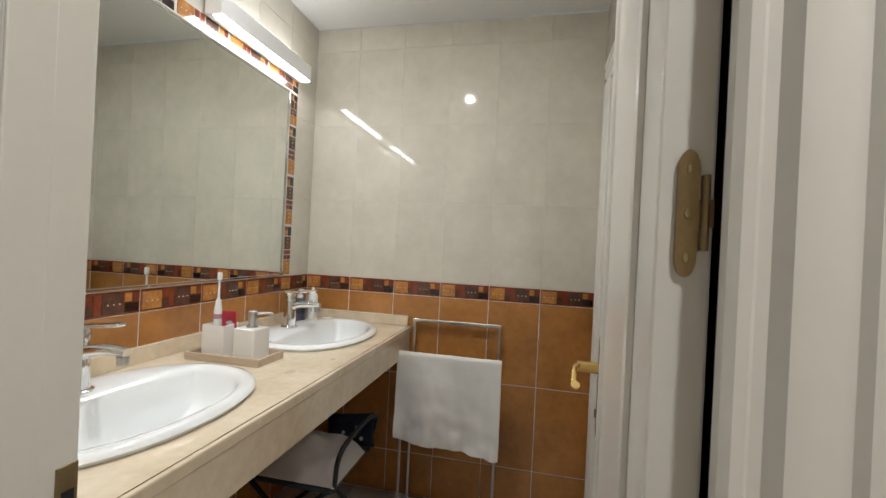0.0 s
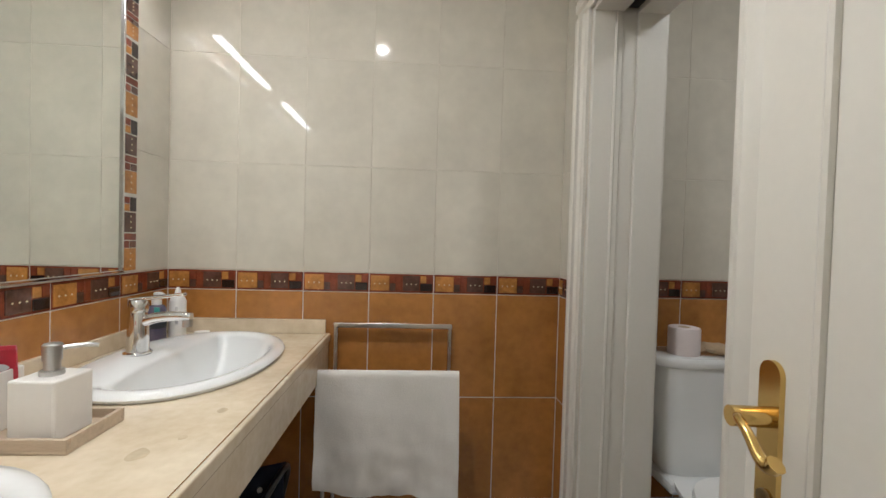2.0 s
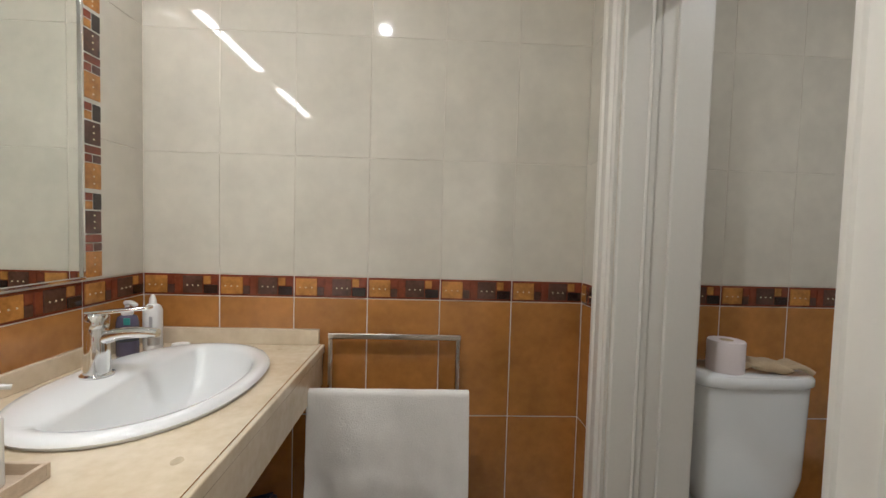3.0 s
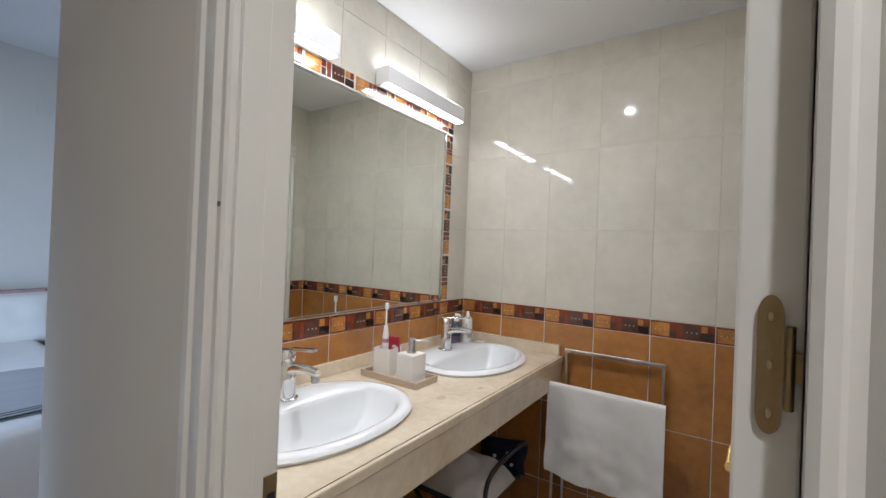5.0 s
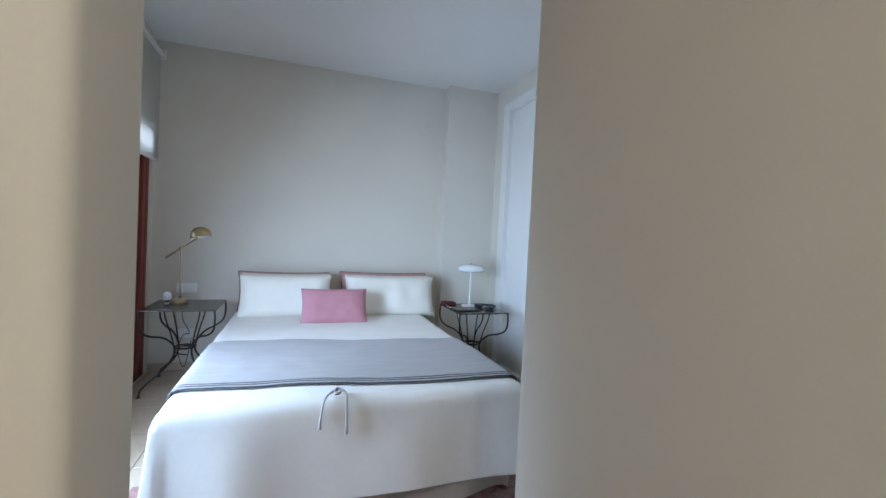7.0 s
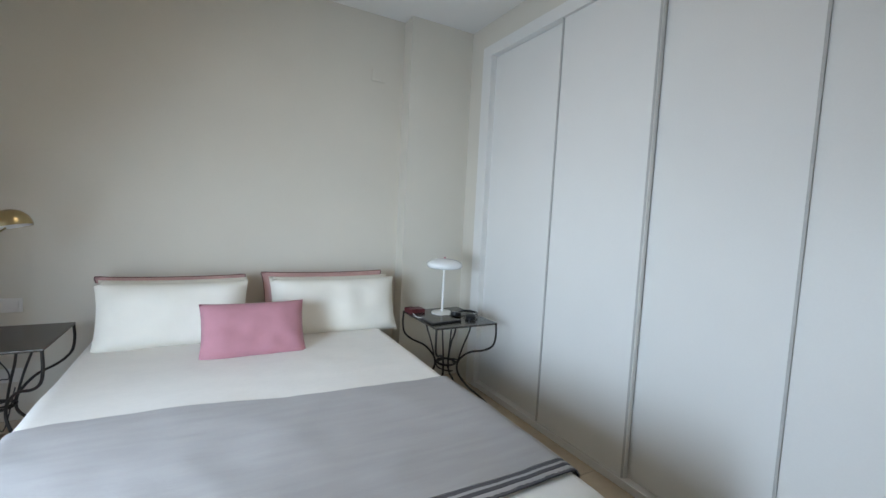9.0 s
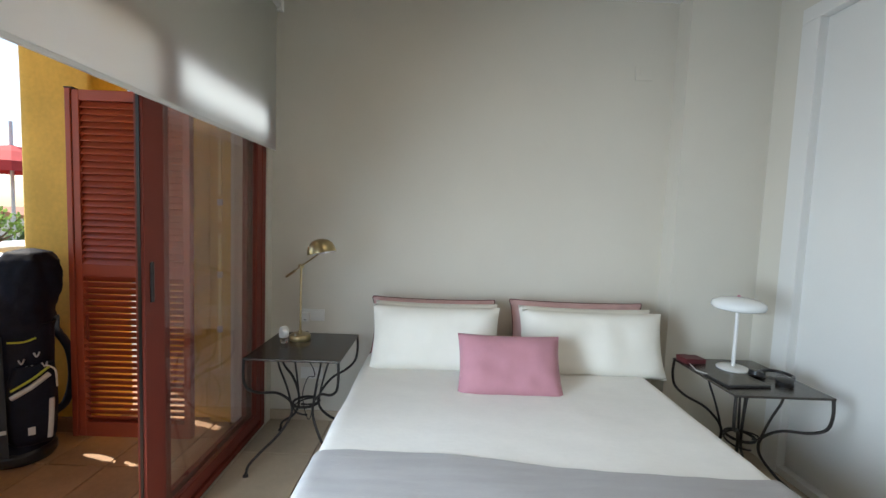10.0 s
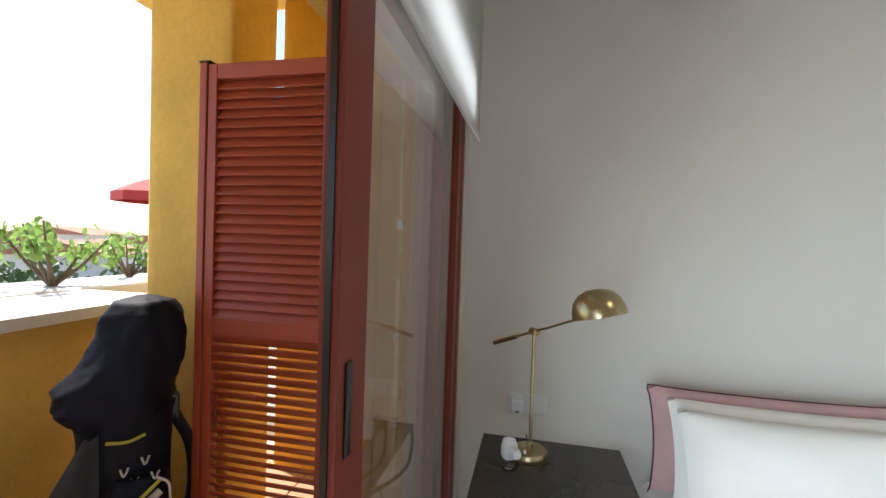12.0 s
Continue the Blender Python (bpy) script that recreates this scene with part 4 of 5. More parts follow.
def pillow(name, label, cat, w, h, th, at, lean, turn, seed, m_, group="", piping=None):
    p = thing(name, label, cat, at, turn, group)
    body = part("cushion", pillow_mesh(w, h, th, seed), m_, p, smooth=70)
    # stood up on its long edge, leaning back
    body.matrix_basis = Matrix.Translation((0, 0, h / 2 * math.sin(radians(lean)))) @ pose(0, 0, 0, 0, 0, 90) @ pose(0, 0, 0, lean, 0, 0)
    if piping:
        bm = bmesh.new()
        n, pts = 40, []
        for k in range(n):
            t = 2 * math.pi * k / n
            c, s = math.cos(t), math.sin(t)
            u = max(-1, min(1, 1.42 * c))
            v = max(-1, min(1, 1.42 * s))
            pts.append((u * w / 2 * (1 - 0.05 * (1 - v * v) * abs(u)), v * h / 2 * (1 - 0.05 * (1 - u * u) * abs(v)), 0.0))
        add_tube(bm, pts + pts[:1], 0.0032, 6, 2)
        part("piping", bm, piping, p, smooth=60).matrix_basis = body.matrix_basis.copy()
    return p


# each side: a dusty pink sham against the wall and two ivory pillows in front
for s, y in ((0, -0.415), (1, 0.50)):
    pillow("pillow_sham", "dusty pink linen pillow sham with dark piping against the wall", "pillow", 0.80 + 0.07 * s, 0.388 + 0.012 * s, 0.11, (-4.70, y - 0.01 + 0.02 * s, 0.545), 80, 0, 11 + s, DUSTY, "pillows on the bed", PIPING)
    pillow("pillow", "plump ivory cotton pillow leaning on the sham", "pillow", 0.77 + 0.07 * s, 0.385, 0.15, (-4.58, y + 0.01 + 0.02 * s, 0.55), 76, 0, 21 + s, PILLOWC, "pillows on the bed")
    pillow("pillow", "plump ivory cotton pillow leaning in front", "pillow", 0.77 + 0.08 * s, 0.392, 0.16, (-4.46, y + 0.01 + 0.03 * s, 0.55), 72, 0, 31 + s, PILLOWC, "pillows on the bed")
pillow("cushion", "small dusty pink velvet cushion on the bed", "cushion", 0.55, 0.33, 0.13, (-4.16, -0.01, 0.55), 60, 0, 41, PINK)


def iron_table(cx, cy, w, d, label, top):
    t = thing("side_table", label, "table", (cx, cy, 0), group="iron bedside tables")
    part("top", box(-w / 2, w / 2, -d / 2, d / 2, top - 0.012, top, 0.003), IRONTOP, t)
    for sx in (-1, 1):
        for sy in (-1, 1):
            x, y = sx * w / 2 * 0.97, sy * d / 2 * 0.97
            q = lambda f, z: (x * f, y * f, z * (top - 0.012) / 0.664)
            part("leg", tube([q(1.0, 0.664), q(1.01, 0.58), q(0.96, 0.505), q(0.78, 0.46), q(0.50, 0.43), q(0.30, 0.37), q(0.24, 0.315), q(0.28, 0.25), q(0.48, 0.17), q(0.76, 0.105), q(0.93, 0.055), q(0.97, 0.0)], 0.0075, 8, 5), IRON, t, smooth=60)
            part("brace", tube([q(0.50, 0.664), q(0.46, 0.58), q(0.36, 0.48), q(0.28, 0.38), q(0.24, 0.31)], 0.006, 8, 5), IRON, t, smooth=60)
            part("foot", lathe([(0.014, 0), (0.015, 0.006), (0.009, 0.014)], 12, pose(*q(0.97, 0))), IRON, t, smooth=50)
    ring = [(0.075 * math.cos(a), 0.075 * math.sin(a) * d / w, 0.318) for a in [2 * math.pi * k / 16 for k in range(17)]]
    part("ring", tube(ring, 0.008, 8, 2), IRON, t, smooth=60)
    part("scroll", tube([(0.09 * math.cos(a) * (1 - 0.05 * a), 0.09 * math.sin(a) * (1 - 0.05 * a), 0.345 - 0.012 * a) for a in [0.45 * k for k in range(16)]], 0.005, 6, 2), IRON, t, smooth=60)
    return t


iron_table(-4.465, -1.172, 0.53, 0.52, "dark wrought-iron bedside table with curved legs by the window", 0.667)
iron_table(-4.235, 1.296, 0.55, 0.49, "dark wrought-iron bedside table with curved legs by the wardrobe", 0.657)


def shell(profile, thick, n=36):
    """An open turned shell with a thickness."""
    bm = bmesh.new()
    add_lathe(bm, profile + [(max(r - thick, 1e-4), z - (0.0 if i == 0 else thick * 0.6)) for i, (r, z) in reversed(list(enumerate(profile)))], n, None, 0, False)
    bmesh.ops.remove_doubles(bm, verts=bm.verts[:], dist=1e-5)
    bmesh.ops.recalc_face_normals(bm, faces=bm.faces[:])
    return bm


def brass_lamp():
    l = thing("desk_lamp", "brushed brass desk lamp with a dome shade on a pivoted arm", "lamp", (-4.578, -1.248, 0.667), -49)
    part("base", lathe([(0.062, 0), (0.064, 0.006), (0.064, 0.026), (0.058, 0.034), (0.020, 0.036)], 36), SATINBRASS, l, smooth=40)
    part("pole", lathe([(0.0065, 0.03), (0.0065, 0.455)], 14), SATINBRASS, l, smooth=40)
    part("socket_collar", lathe([(0.012, 0.034), (0.012, 0.055), (0.007, 0.060)], 16), SATINBRASS, l, smooth=40)
    part("joint", lathe([(0.014, -0.014), (0.014, 0.014)], 16, pose(0, 0, 0.458, 90)), SATINBRASS, l, smooth=40)
    part("arm", tube([(0.0, -0.20, 0.378), (0.0, 0.235, 0.553)], 0.0045, 10, 1), SATINBRASS, l, smooth=40)
    part("counterweight", tube([(0.0, -0.235, 0.364), (0.0, -0.09, 0.422)], 0.009, 12, 1), SATINBRASS, l, smooth=40)
    head = part("shade", shell([(0.080, 0.0), (0.079, 0.02), (0.070, 0.048), (0.050, 0.070), (0.024, 0.081), (0.002, 0.083)], 0.002), SATINBRASS, l, smooth=60)
    head.matrix_basis = pose(0.0, 0.285, 0.562, 14, 6, 0)
    part("inner_liner", shell([(0.0770, 0.001), (0.0760, 0.02), (0.067, 0.046), (0.047, 0.067), (0.022, 0.077), (0.002, 0.079)], 0.001), WHITEPL, head, "white inside of the shade", 60)
    part("bulb", lathe([(0.004, 0.012), (0.02, 0.02), (0.024, 0.036), (0.014, 0.058), (0.012, 0.076)], 20), WHITEPL, head, smooth=60)
    part("switch", lathe([(0.005, 0), (0.004, 0.012)], 10, pose(0.04, 0.02, 0.034)), WHITEPL, l)


brass_lamp()
ml = thing("table_lamp", "white mushroom-shaped table lamp, unlit", "lamp", (-4.345, 1.305, 0.657))
part("base", lathe([(0.082, 0), (0.083, 0.005), (0.075, 0.012), (0.012, 0.016)], 36), WHITEPL, ml, smooth=50)
part("stem", lathe([(0.010, 0.012), (0.009, 0.36)], 16), WHITEPL, ml, smooth=40)
part("shade", lathe([(0.02, 0.338), (0.11, 0.343), (0.128, 0.351), (0.134, 0.367), (0.128, 0.387), (0.095, 0.406), (0.045, 0.415), (0.004, 0.417)], 40), PORCELAIN, ml, smooth=60)
part("finial", lathe([(0.008, 0.414), (0.008, 0.424), (0.003, 0.428)], 14), PINK, ml)

rb = thing("leather_case", "dark red leather case on the bedside table", "case", (-4.44, 1.12, 0.658), 8)
part("body", box(-0.045, 0.045, -0.065, 0.065, 0, 0.028, 0.004), DARKRED, rb)
part("flap", box(-0.046, 0.046, -0.066, 0.0, 0.0282, 0.032, 0.001), DARKRED, rb)
tb = thing("tablet", "black tablet in a cover on the bedside table", "tablet", (-4.14, 1.18, 0.658), 6)
part("cover", box(-0.085, 0.085, -0.12, 0.12, 0, 0.012, 0.004), BLACKPL, tb)
part("screen", box(-0.075, 0.075, -0.11, 0.11, 0.0122, 0.0135), IRONTOP, tb)
hp = thing("headphones", "black headphones lying on the bedside table", "headphones", (-4.18, 1.40, 0.658), 30)
part("headband", tube([(-0.07, 0, 0.02), (-0.06, 0.09, 0.022), (0, 0.12, 0.022), (0.06, 0.09, 0.022), (0.07, 0, 0.02)], 0.009, 8, 6), BLACKPL, hp, smooth=60)
for s in (-1, 1):
    part("ear_cup", lathe([(0.030, 0), (0.040, 0.008), (0.038, 0.030), (0.020, 0.036)], 24, pose(s * 0.065, -0.02, 0, s * 12)), BLACKPL, hp, smooth=50)
pc = thing("charger_cable", "thin white charging cable on the bedside table", "cable", (-4.30, 1.06, 0.660))
part("cable", tube([(0.08, 0.03, 0.003), (0.03, -0.005, 0.003), (0.0, 0.0, 0.003), (-0.08, 0.02, 0.003)], 0.0025, 6, 5), WHITEPL, pc, smooth=60)

af = thing("air_freshener", "white plug-in air freshener with a glass bottle", "air freshener", (-4.495, -1.318, 0.668), 30)
part("bottle", lathe([(0.018, 0), (0.021, 0.004), (0.021, 0.03), (0.016, 0.036)], 20), GLASS, af, "clear glass bottle", 50)
part("body", lathe([(0.022, 0.034), (0.026, 0.045), (0.026, 0.075), (0.020, 0.095), (0.006, 0.102)], 24, Matrix.Diagonal((1.0, 1.1, 1, 1))), WHITEPL, af, smooth=60)
part("plug", box(0.012, 0.062, -0.016, 0.016, 0.052, 0.084, 0.010), WHITEPL, af)
cab = thing("lamp_cord", "dark lamp cord hanging behind the bedside table", "cable", (-4.72, -1.26, 0))
part("cord", tube([(0.10, 0.02, 0.674), (0.02, 0.0, 0.673), (-0.06, 0.0, 0.65), (-0.06, -0.01, 0.50), (-0.08, 0.03, 0.40), (-0.04, 0.05, 0.36), (-0.06, 0.0, 0.34), (-0.08, -0.04, 0.20), (-0.04, 0.02, 0.06), (-0.09, 0.06, 0.29)], 0.0035, 6, 6), BLACKPL, cab, smooth=60)


def wall_plate(y, z, w, h, label, modules, plug=False, finish=WHITEPL):
    s = thing("socket", label, "socket", (-4.88, y, z))
    part("plate", box(0, 0.009, -w / 2, w / 2, -h / 2, h / 2, 0.003), finish, s)
    for k in range(modules):
        yc = -w / 2 + (k + 0.5) * w / modules
        part("module", box(0.009, 0.012, yc - 0.026, yc + 0.026, -0.026, 0.026, 0.002), finish, s)
    if plug:
        p_ = part("charger", box(0.012, 0.042, -w / 4 - 0.026, -w / 4 + 0.026, -0.04, 0.022, 0.006), WHITEPL, s, "white plugged-in charger")
        part("slot", box(0.0421, 0.043, -w / 4 - 0.008, -w / 4 + 0.008, -0.03, -0.024), BLACKPL, p_)


wall_plate(-1.262, 0.752, 0.165, 0.082, "white double wall socket with a charger", 2, True)
wall_plate(-1.262, 0.34, 0.155, 0.082, "white double wall socket under the table", 2)
wall_plate(0.92, 2.47, 0.115, 0.095, "painted-over junction cover high on the wall", 1, False, PAINT)

rug = thing("rug", "worn red patterned rug at the foot of the bed", "rug", (0, 0, 0.0))
part("field", sheet(30, 40, lambda u, v: (-2.95 + u * 1.15, -1.05 + v * 2.15, 0.010 + 0.002 * wave(u * 4, v * 4, 1, 6)), 0.007), RUGRED, rug, smooth=60)
rnd = random.Random(4)
pale = cloth("faded_rug_motif", (0.40, 0.24, 0.21), 0.25)
dark = cloth("dark_rug_motif", (0.10, 0.035, 0.04), 0.25)
for k in range(70):
    x, y, w = -2.45 + rnd.random() * 0.60, -1.0 + rnd.random() * 2.05, 0.02 + 0.03 * rnd.random()
    outline = [(x + w, y), (x + 0.3 * w, y + 0.3 * w), (x, y + w), (x - 0.3 * w, y + 0.3 * w), (x - w, y), (x - 0.3 * w, y - 0.3 * w), (x, y - w), (x + 0.3 * w, y - 0.3 * w)]
    part("motif", prism(outline, 0.010, 0.0135), (pale, dark)[k % 2], rug)


# ---- window, blind ----
win = thing("window_1", "oxide-red sliding balcony window, partly open", "window", (0, 0, 0), kind="structure")
wf = lambda *a: part("window_frame", box(*a, 0.003), REDFRAME, win)
wf(-4.80, -4.745, -1.70, -1.56, 0, 2.13)
wf(-2.05, -2.0, -1.70, -1.56, 0, 2.13)
wf(-4.745, -2.05, -1.70, -1.56, 2.085, 2.13)
wf(-4.745, -2.05, -1.70, -1.56, 0.0, 0.035)
for y0 in (-1.60, -1.65):
    part("rail", box(-4.745, -2.05, y0 - 0.004, y0 + 0.004, 0.035, 0.048), REDFRAME, win)


def sash(x0, x1, yc, handle_x=None):
    s = part("sash", box(x0, x1, yc - 0.018, yc + 0.018, 0.05, 0.115, 0.003), REDFRAME, win)
    part("top_rail", box(x0, x1, yc - 0.018, yc + 0.018, 2.03, 2.08, 0.003), REDFRAME, s)
    part("stile", box(x0, x0 + 0.075, yc - 0.018, yc + 0.018, 0.115, 2.03, 0.003), REDFRAME, s)
    part("stile", box(x1 - 0.12, x1, yc - 0.018, yc + 0.018, 0.115, 2.03, 0.003), REDFRAME, s)
    part("pane", box(x0 + 0.075, x1 - 0.12, yc - 0.004, yc + 0.004, 0.115, 2.03), GLASS, s, "clear pane").visible_shadow = False
    if handle_x:
        part("recessed_handle", box(handle_x - 0.012, handle_x + 0.012, yc + 0.018, yc + 0.024, 1.065, 1.23, 0.004), BLACKPL, s, "black recessed handle")


sash(-4.755, -3.665, -1.582, -3.705)
sash(-4.74, -3.79, -1.645)
part("brush_seal", box(-3.664, -3.661, -1.588, -1.576, 0.06, 2.08), BLACKPL, win, "black seal strip")
part("fixed_stile", box(-2.995, -2.86, -1.67, -1.60, 0.035, 2.04, 0.003), REDFRAME, win)
part("fixed_stile", box(-2.86, -2.80, -1.62, -1.58, 0.035, 2.04, 0.003), REDFRAME, win)

bl = thing("roller_blind", "white translucent roller blind drawn partly down over the window", "blind", (0, -1.50, 0))
part("fabric", sheet(2, 40, lambda u, v: (-4.80 + v * 3.55, 0.004 * math.sin(v * 5), 1.865 + u * 0.90), 0.0012), BLIND, bl)
part("bottom_bar", box(-4.80, -1.25, -0.006, 0.006, 1.852, 1.87, 0.003), WHITEPL, bl)
part("roller", lathe([(0.024, 0), (0.024, 3.52)], 24, pose(-4.81, 0.0, 2.785, 0, 90)), WHITEPL, bl, smooth=40)
for x in (-4.845, -1.27):
    part("bracket", box(x, x + 0.03, -0.05, 0.03, 2.75, 2.83, 0.004), WHITEPL, bl)


# ---- balcony ----
setting("balcony_floor", box(-7.0, 0.5, -3.25, -1.80, -0.13, -0.022), GROUT, "mortar bed under the balcony tiles", "floor")
setting("ground", box(-400, 400, -400, -4.4, -3.4, -3.2), GROUND, "pale dry ground far below the balcony", "ground")
setting("wall_facade", box(-7.0, -4.82, -1.95, -1.805, -0.1, 2.88), YELLOW, "yellow rendered facade beside the window", "wall")
setting("wall_facade_upper", box(-4.82, 0.5, -1.95, -1.805, 2.14, 2.88), YELLOW, "yellow rendered facade above the window", "wall")
setting("ceiling_balcony", box(-5.45, 0.5, -3.75, -1.95, 2.88, 3.0), YELLOW, "yellow rendered balcony ceiling", "ceiling")
setting("balcony_beam", box(-4.93, 0.5, -3.62, -3.22, 2.74, 2.88, 0.02), YELLOW, "yellow rendered beam above the parapet", "beam")


def rough_box(x0, x1, y0, y1, z0, z1, k):
    bm = box(x0, x1, y0, y1, z0, z1, 0.02)
    bmesh.ops.subdivide_edges(bm, edges=[e for e in bm.edges if e.calc_length() > 0.3], cuts=8, use_grid_fill=True)
    for v in bm.verts:
        v.co += 0.006 * Vector((wave(v.co.y, v.co.z, 3, k), wave(v.co.x, v.co.z, 3, k + 1), 0))
    return bm


setting("pillar", rough_box(-4.95, -4.63, -3.00, -2.56, 0.0, 2.88, 2), YELLOW, "hand-rendered yellow pillar at the parapet", "pillar", 60)
setting("wall_balcony_end", rough_box(-5.55, -5.35, -2.80, -2.30, 0, 2.88, 5), ORANGE, "deep ochre rendered pier beyond the shutter", "wall", 60)
setting("parapet", rough_box(-4.95, 0.5, -3.60, -3.24, -0.1, 1.045, 8), YELLOW, "yellow rendered balcony parapet", "parapet", 60)
setting("parapet_cap", prism([(-4.64 - 0.0, -3.17)] + [(-4.64 + 0.45 * k, -3.17 + 0.02 * math.sin(k)) for k in range(1, 12)] + [(0.4, -3.75), (-4.96, -3.75), (-4.96, -3.02), (-4.64, -3.02)], 1.046, 1.095), WHITESTONE, "white rounded parapet coping", "coping")
setting("balcony_skirting", box(-4.64, 0.4, -3.239, -3.225, -0.005, 0.09, 0.003), SKIRTTILE, "brown tile skirting along the parapet", "skirting")
setting("pillar_skirting", box(-4.63, -4.612, -3.22, -2.55, -0.005, 0.09, 0.003), SKIRTTILE, "brown tile skirting round the pillar", "skirting")

setting("facade_pilaster", rough_box(-4.98, -4.84, -2.10, -1.952, 0.0, 2.88, 6), YELLOW, "narrow yellow rendered pilaster beside the window", "pillar", 60)
# rendered edge of the reveal behind the shutter, sunlight put into its pale yellow, broken by the shutter's pivots
reveal = thing("window_reveal", "yellow rendered edge of the window reveal, coloured as if sunlit", "trim", (-4.672, -1.805, 0), kind="structure")
for z0, z1 in ((0.42, 0.66), (0.71, 1.02), (1.06, 1.30), (1.38, 1.46), (1.54, 1.90), (1.94, 2.07)):
    part("render_edge", box(-0.006, 0.006, -0.009, 0.009, z0, z1, 0.002), SUNLITYELLOW, reveal)
for z in (0.685, 1.04, 1.50):
    part("pivot", box(-0.010, 0.010, -0.014, 0.014, z - 0.02, z + 0.02, 0.003), STEEL, reveal, "grey metal pivot")


def shutter():
    s = thing("shutter", "red-brown louvred shutter standing open on the balcony", "shutter", (-4.50, -1.88, 0.05), 0)
    h = 2.06
    # leaf runs along -y from its hinge post
    part("hinge_stile", box(-0.022, 0.022, -0.04, 0.0, 0, h, 0.003), REDSHUT, s)
    part("free_stile", box(-0.022, 0.022, -0.665, -0.625, 0, h, 0.003), REDSHUT, s)
    part("outer_post", box(-0.012, 0.028, -0.70, -0.668, 0, h + 0.005, 0.003), REDSHUT, s)
    part("post_cap", box(-0.014, 0.030, -0.702, -0.653, h + 0.005, h + 0.012, 0.002), BLACKPL, s)
    for z0, z1 in ((0, 0.09), (0.985, 1.055), (h - 0.06, h)):
        part("rail", box(-0.021, 0.021, -0.625, -0.04, z0, z1, 0.003), REDSHUT, s)
    me = None
    for a, b, n in ((0.09, 0.985, 24), (1.055, h - 0.06, 25)):
        for k in range(n):
            z = a + (k + 0.5) * (b - a) / n
            if me is None:
                o = part("slat", box(-0.025, 0.025, -0.627, -0.038, -0.0035, 0.0035, 0.001, 1), REDSHUT, s)
                me = o.data
            else:
                o = new("slat", me)
                o.parent = s
            o.matrix_basis = pose(0, 0, z, 0, 58 if a > 1 else -46, 0)
    part("latch", box(0.02, 0.03, -0.605, -0.59, 0.60, 0.75, 0.003), REDFRAME, s)


shutter()


def golf_bag():
    g = thing("golf_bag", "dark navy golf bag with a hood, leaning by the parapet", "golf bag", (-4.33, -2.74, 0.0), 133)
    n = 48

    def loft(rows, k, amp):
        bm = bmesh.new()
        vv = []
        fine_rows = []
        for a, b in zip(rows, rows[1:]):
            fine_rows += [tuple(p + (q - p) * t / 4 for p, q in zip(a, b)) for t in range(4)]
        for cx, cy, z, rx, ry in fine_rows + [rows[-1]]:
            ring = []
            for i in range(n):
                a = 2 * math.pi * i / n
                f = 1 + amp * wave(math.cos(a) * 1.5, math.sin(a) * 1.5 + z * 3, 1.3, k) + 0.6 * amp * wave(math.cos(a) * 2 + z * 5, math.sin(a) * 2 + z * 9, 2.2, k + 5)
                ring.append(bm.verts.new((cx + rx * f * math.cos(a), cy + ry * f * math.sin(a), z)))
            vv.append(ring)
        for a, b in zip(vv, vv[1:]):
            for i in range(n):
                bm.faces.new((a[i], a[(i + 1) % n], b[(i + 1) % n], b[i]))
        bm.faces.new(vv[0][::-1])
        bm.faces.new(vv[-1])
        return bm
    part("base", loft([(0, 0, 0.0, 0.135, 0.125), (0, 0, 0.02, 0.15, 0.14), (0, 0, 0.06, 0.15, 0.14), (0, 0, 0.075, 0.14, 0.13)], 1, 0.0), BLACKPL, g, "moulded black base", 50)
    part("body", loft([(0, 0, 0.07, 0.135, 0.125), (0.0, 0, 0.2, 0.14, 0.13), (0.0, 0, 0.4, 0.135, 0.125), (0.0, 0, 0.6, 0.14, 0.13), (0, 0, 0.72, 0.15, 0.135), (0, 0, 0.78, 0.155, 0.14)], 2, 0.08), NYLON, g, smooth=60)
    part("hood", loft([(-0.02, 0, 0.75, 0.155, 0.145), (-0.028, 0, 0.80, 0.178, 0.155), (-0.03, 0, 0.86, 0.182, 0.150), (0.0, 0, 0.92, 0.162, 0.145), (0.03, 0, 0.98, 0.150, 0.14), (0.05, 0, 1.06, 0.135, 0.13), (0.055, 0, 1.13, 0.125, 0.12), (0.05, 0, 1.175, 0.095, 0.09), (0.05, 0, 1.195, 0.03, 0.03)], 3, 0.16), NYLON, g, "crumpled navy hood", 60)
    pk = part("pocket", loft([(0.05, -0.10, 0.12, 0.085, 0.06), (0.05, -0.11, 0.16, 0.10, 0.075), (0.05, -0.11, 0.48, 0.10, 0.075), (0.05, -0.10, 0.56, 0.085, 0.055)], 4, 0.1), NYLON, g, smooth=60)
    for z, m_, w in ((0.50, LIME, 0.007), (0.46, SILVERC, 0.014)):
        part("stripe", tube([(-0.03, -0.182, z - 0.05), (0.05, -0.192, z), (0.12, -0.165, z + 0.05)], w, 8, 4), m_, pk, "pale zip stripe", 60)
    part("print_bar", tube([(0.115, -0.166, 0.15), (0.122, -0.168, 0.25), (0.128, -0.164, 0.37)], lambda t: 0.013, 6, 3), SILVERC, pk, "plain silver logo bar", 60)
    part("badge", box(0.03, 0.06, -0.190, -0.186, 0.19, 0.235, 0.002), SILVERC, pk, "small silver badge")
    for x, z in ((0.0, 0.60), (0.03, 0.56), (0.06, 0.63), (0.09, 0.57)):
        part("cord_hook", tube([(x, -0.135, z), (x + 0.012, -0.150, z - 0.02), (x + 0.024, -0.140, z + 0.004)], 0.004, 6, 4), SILVERC, g, "pale cord hook", 60)
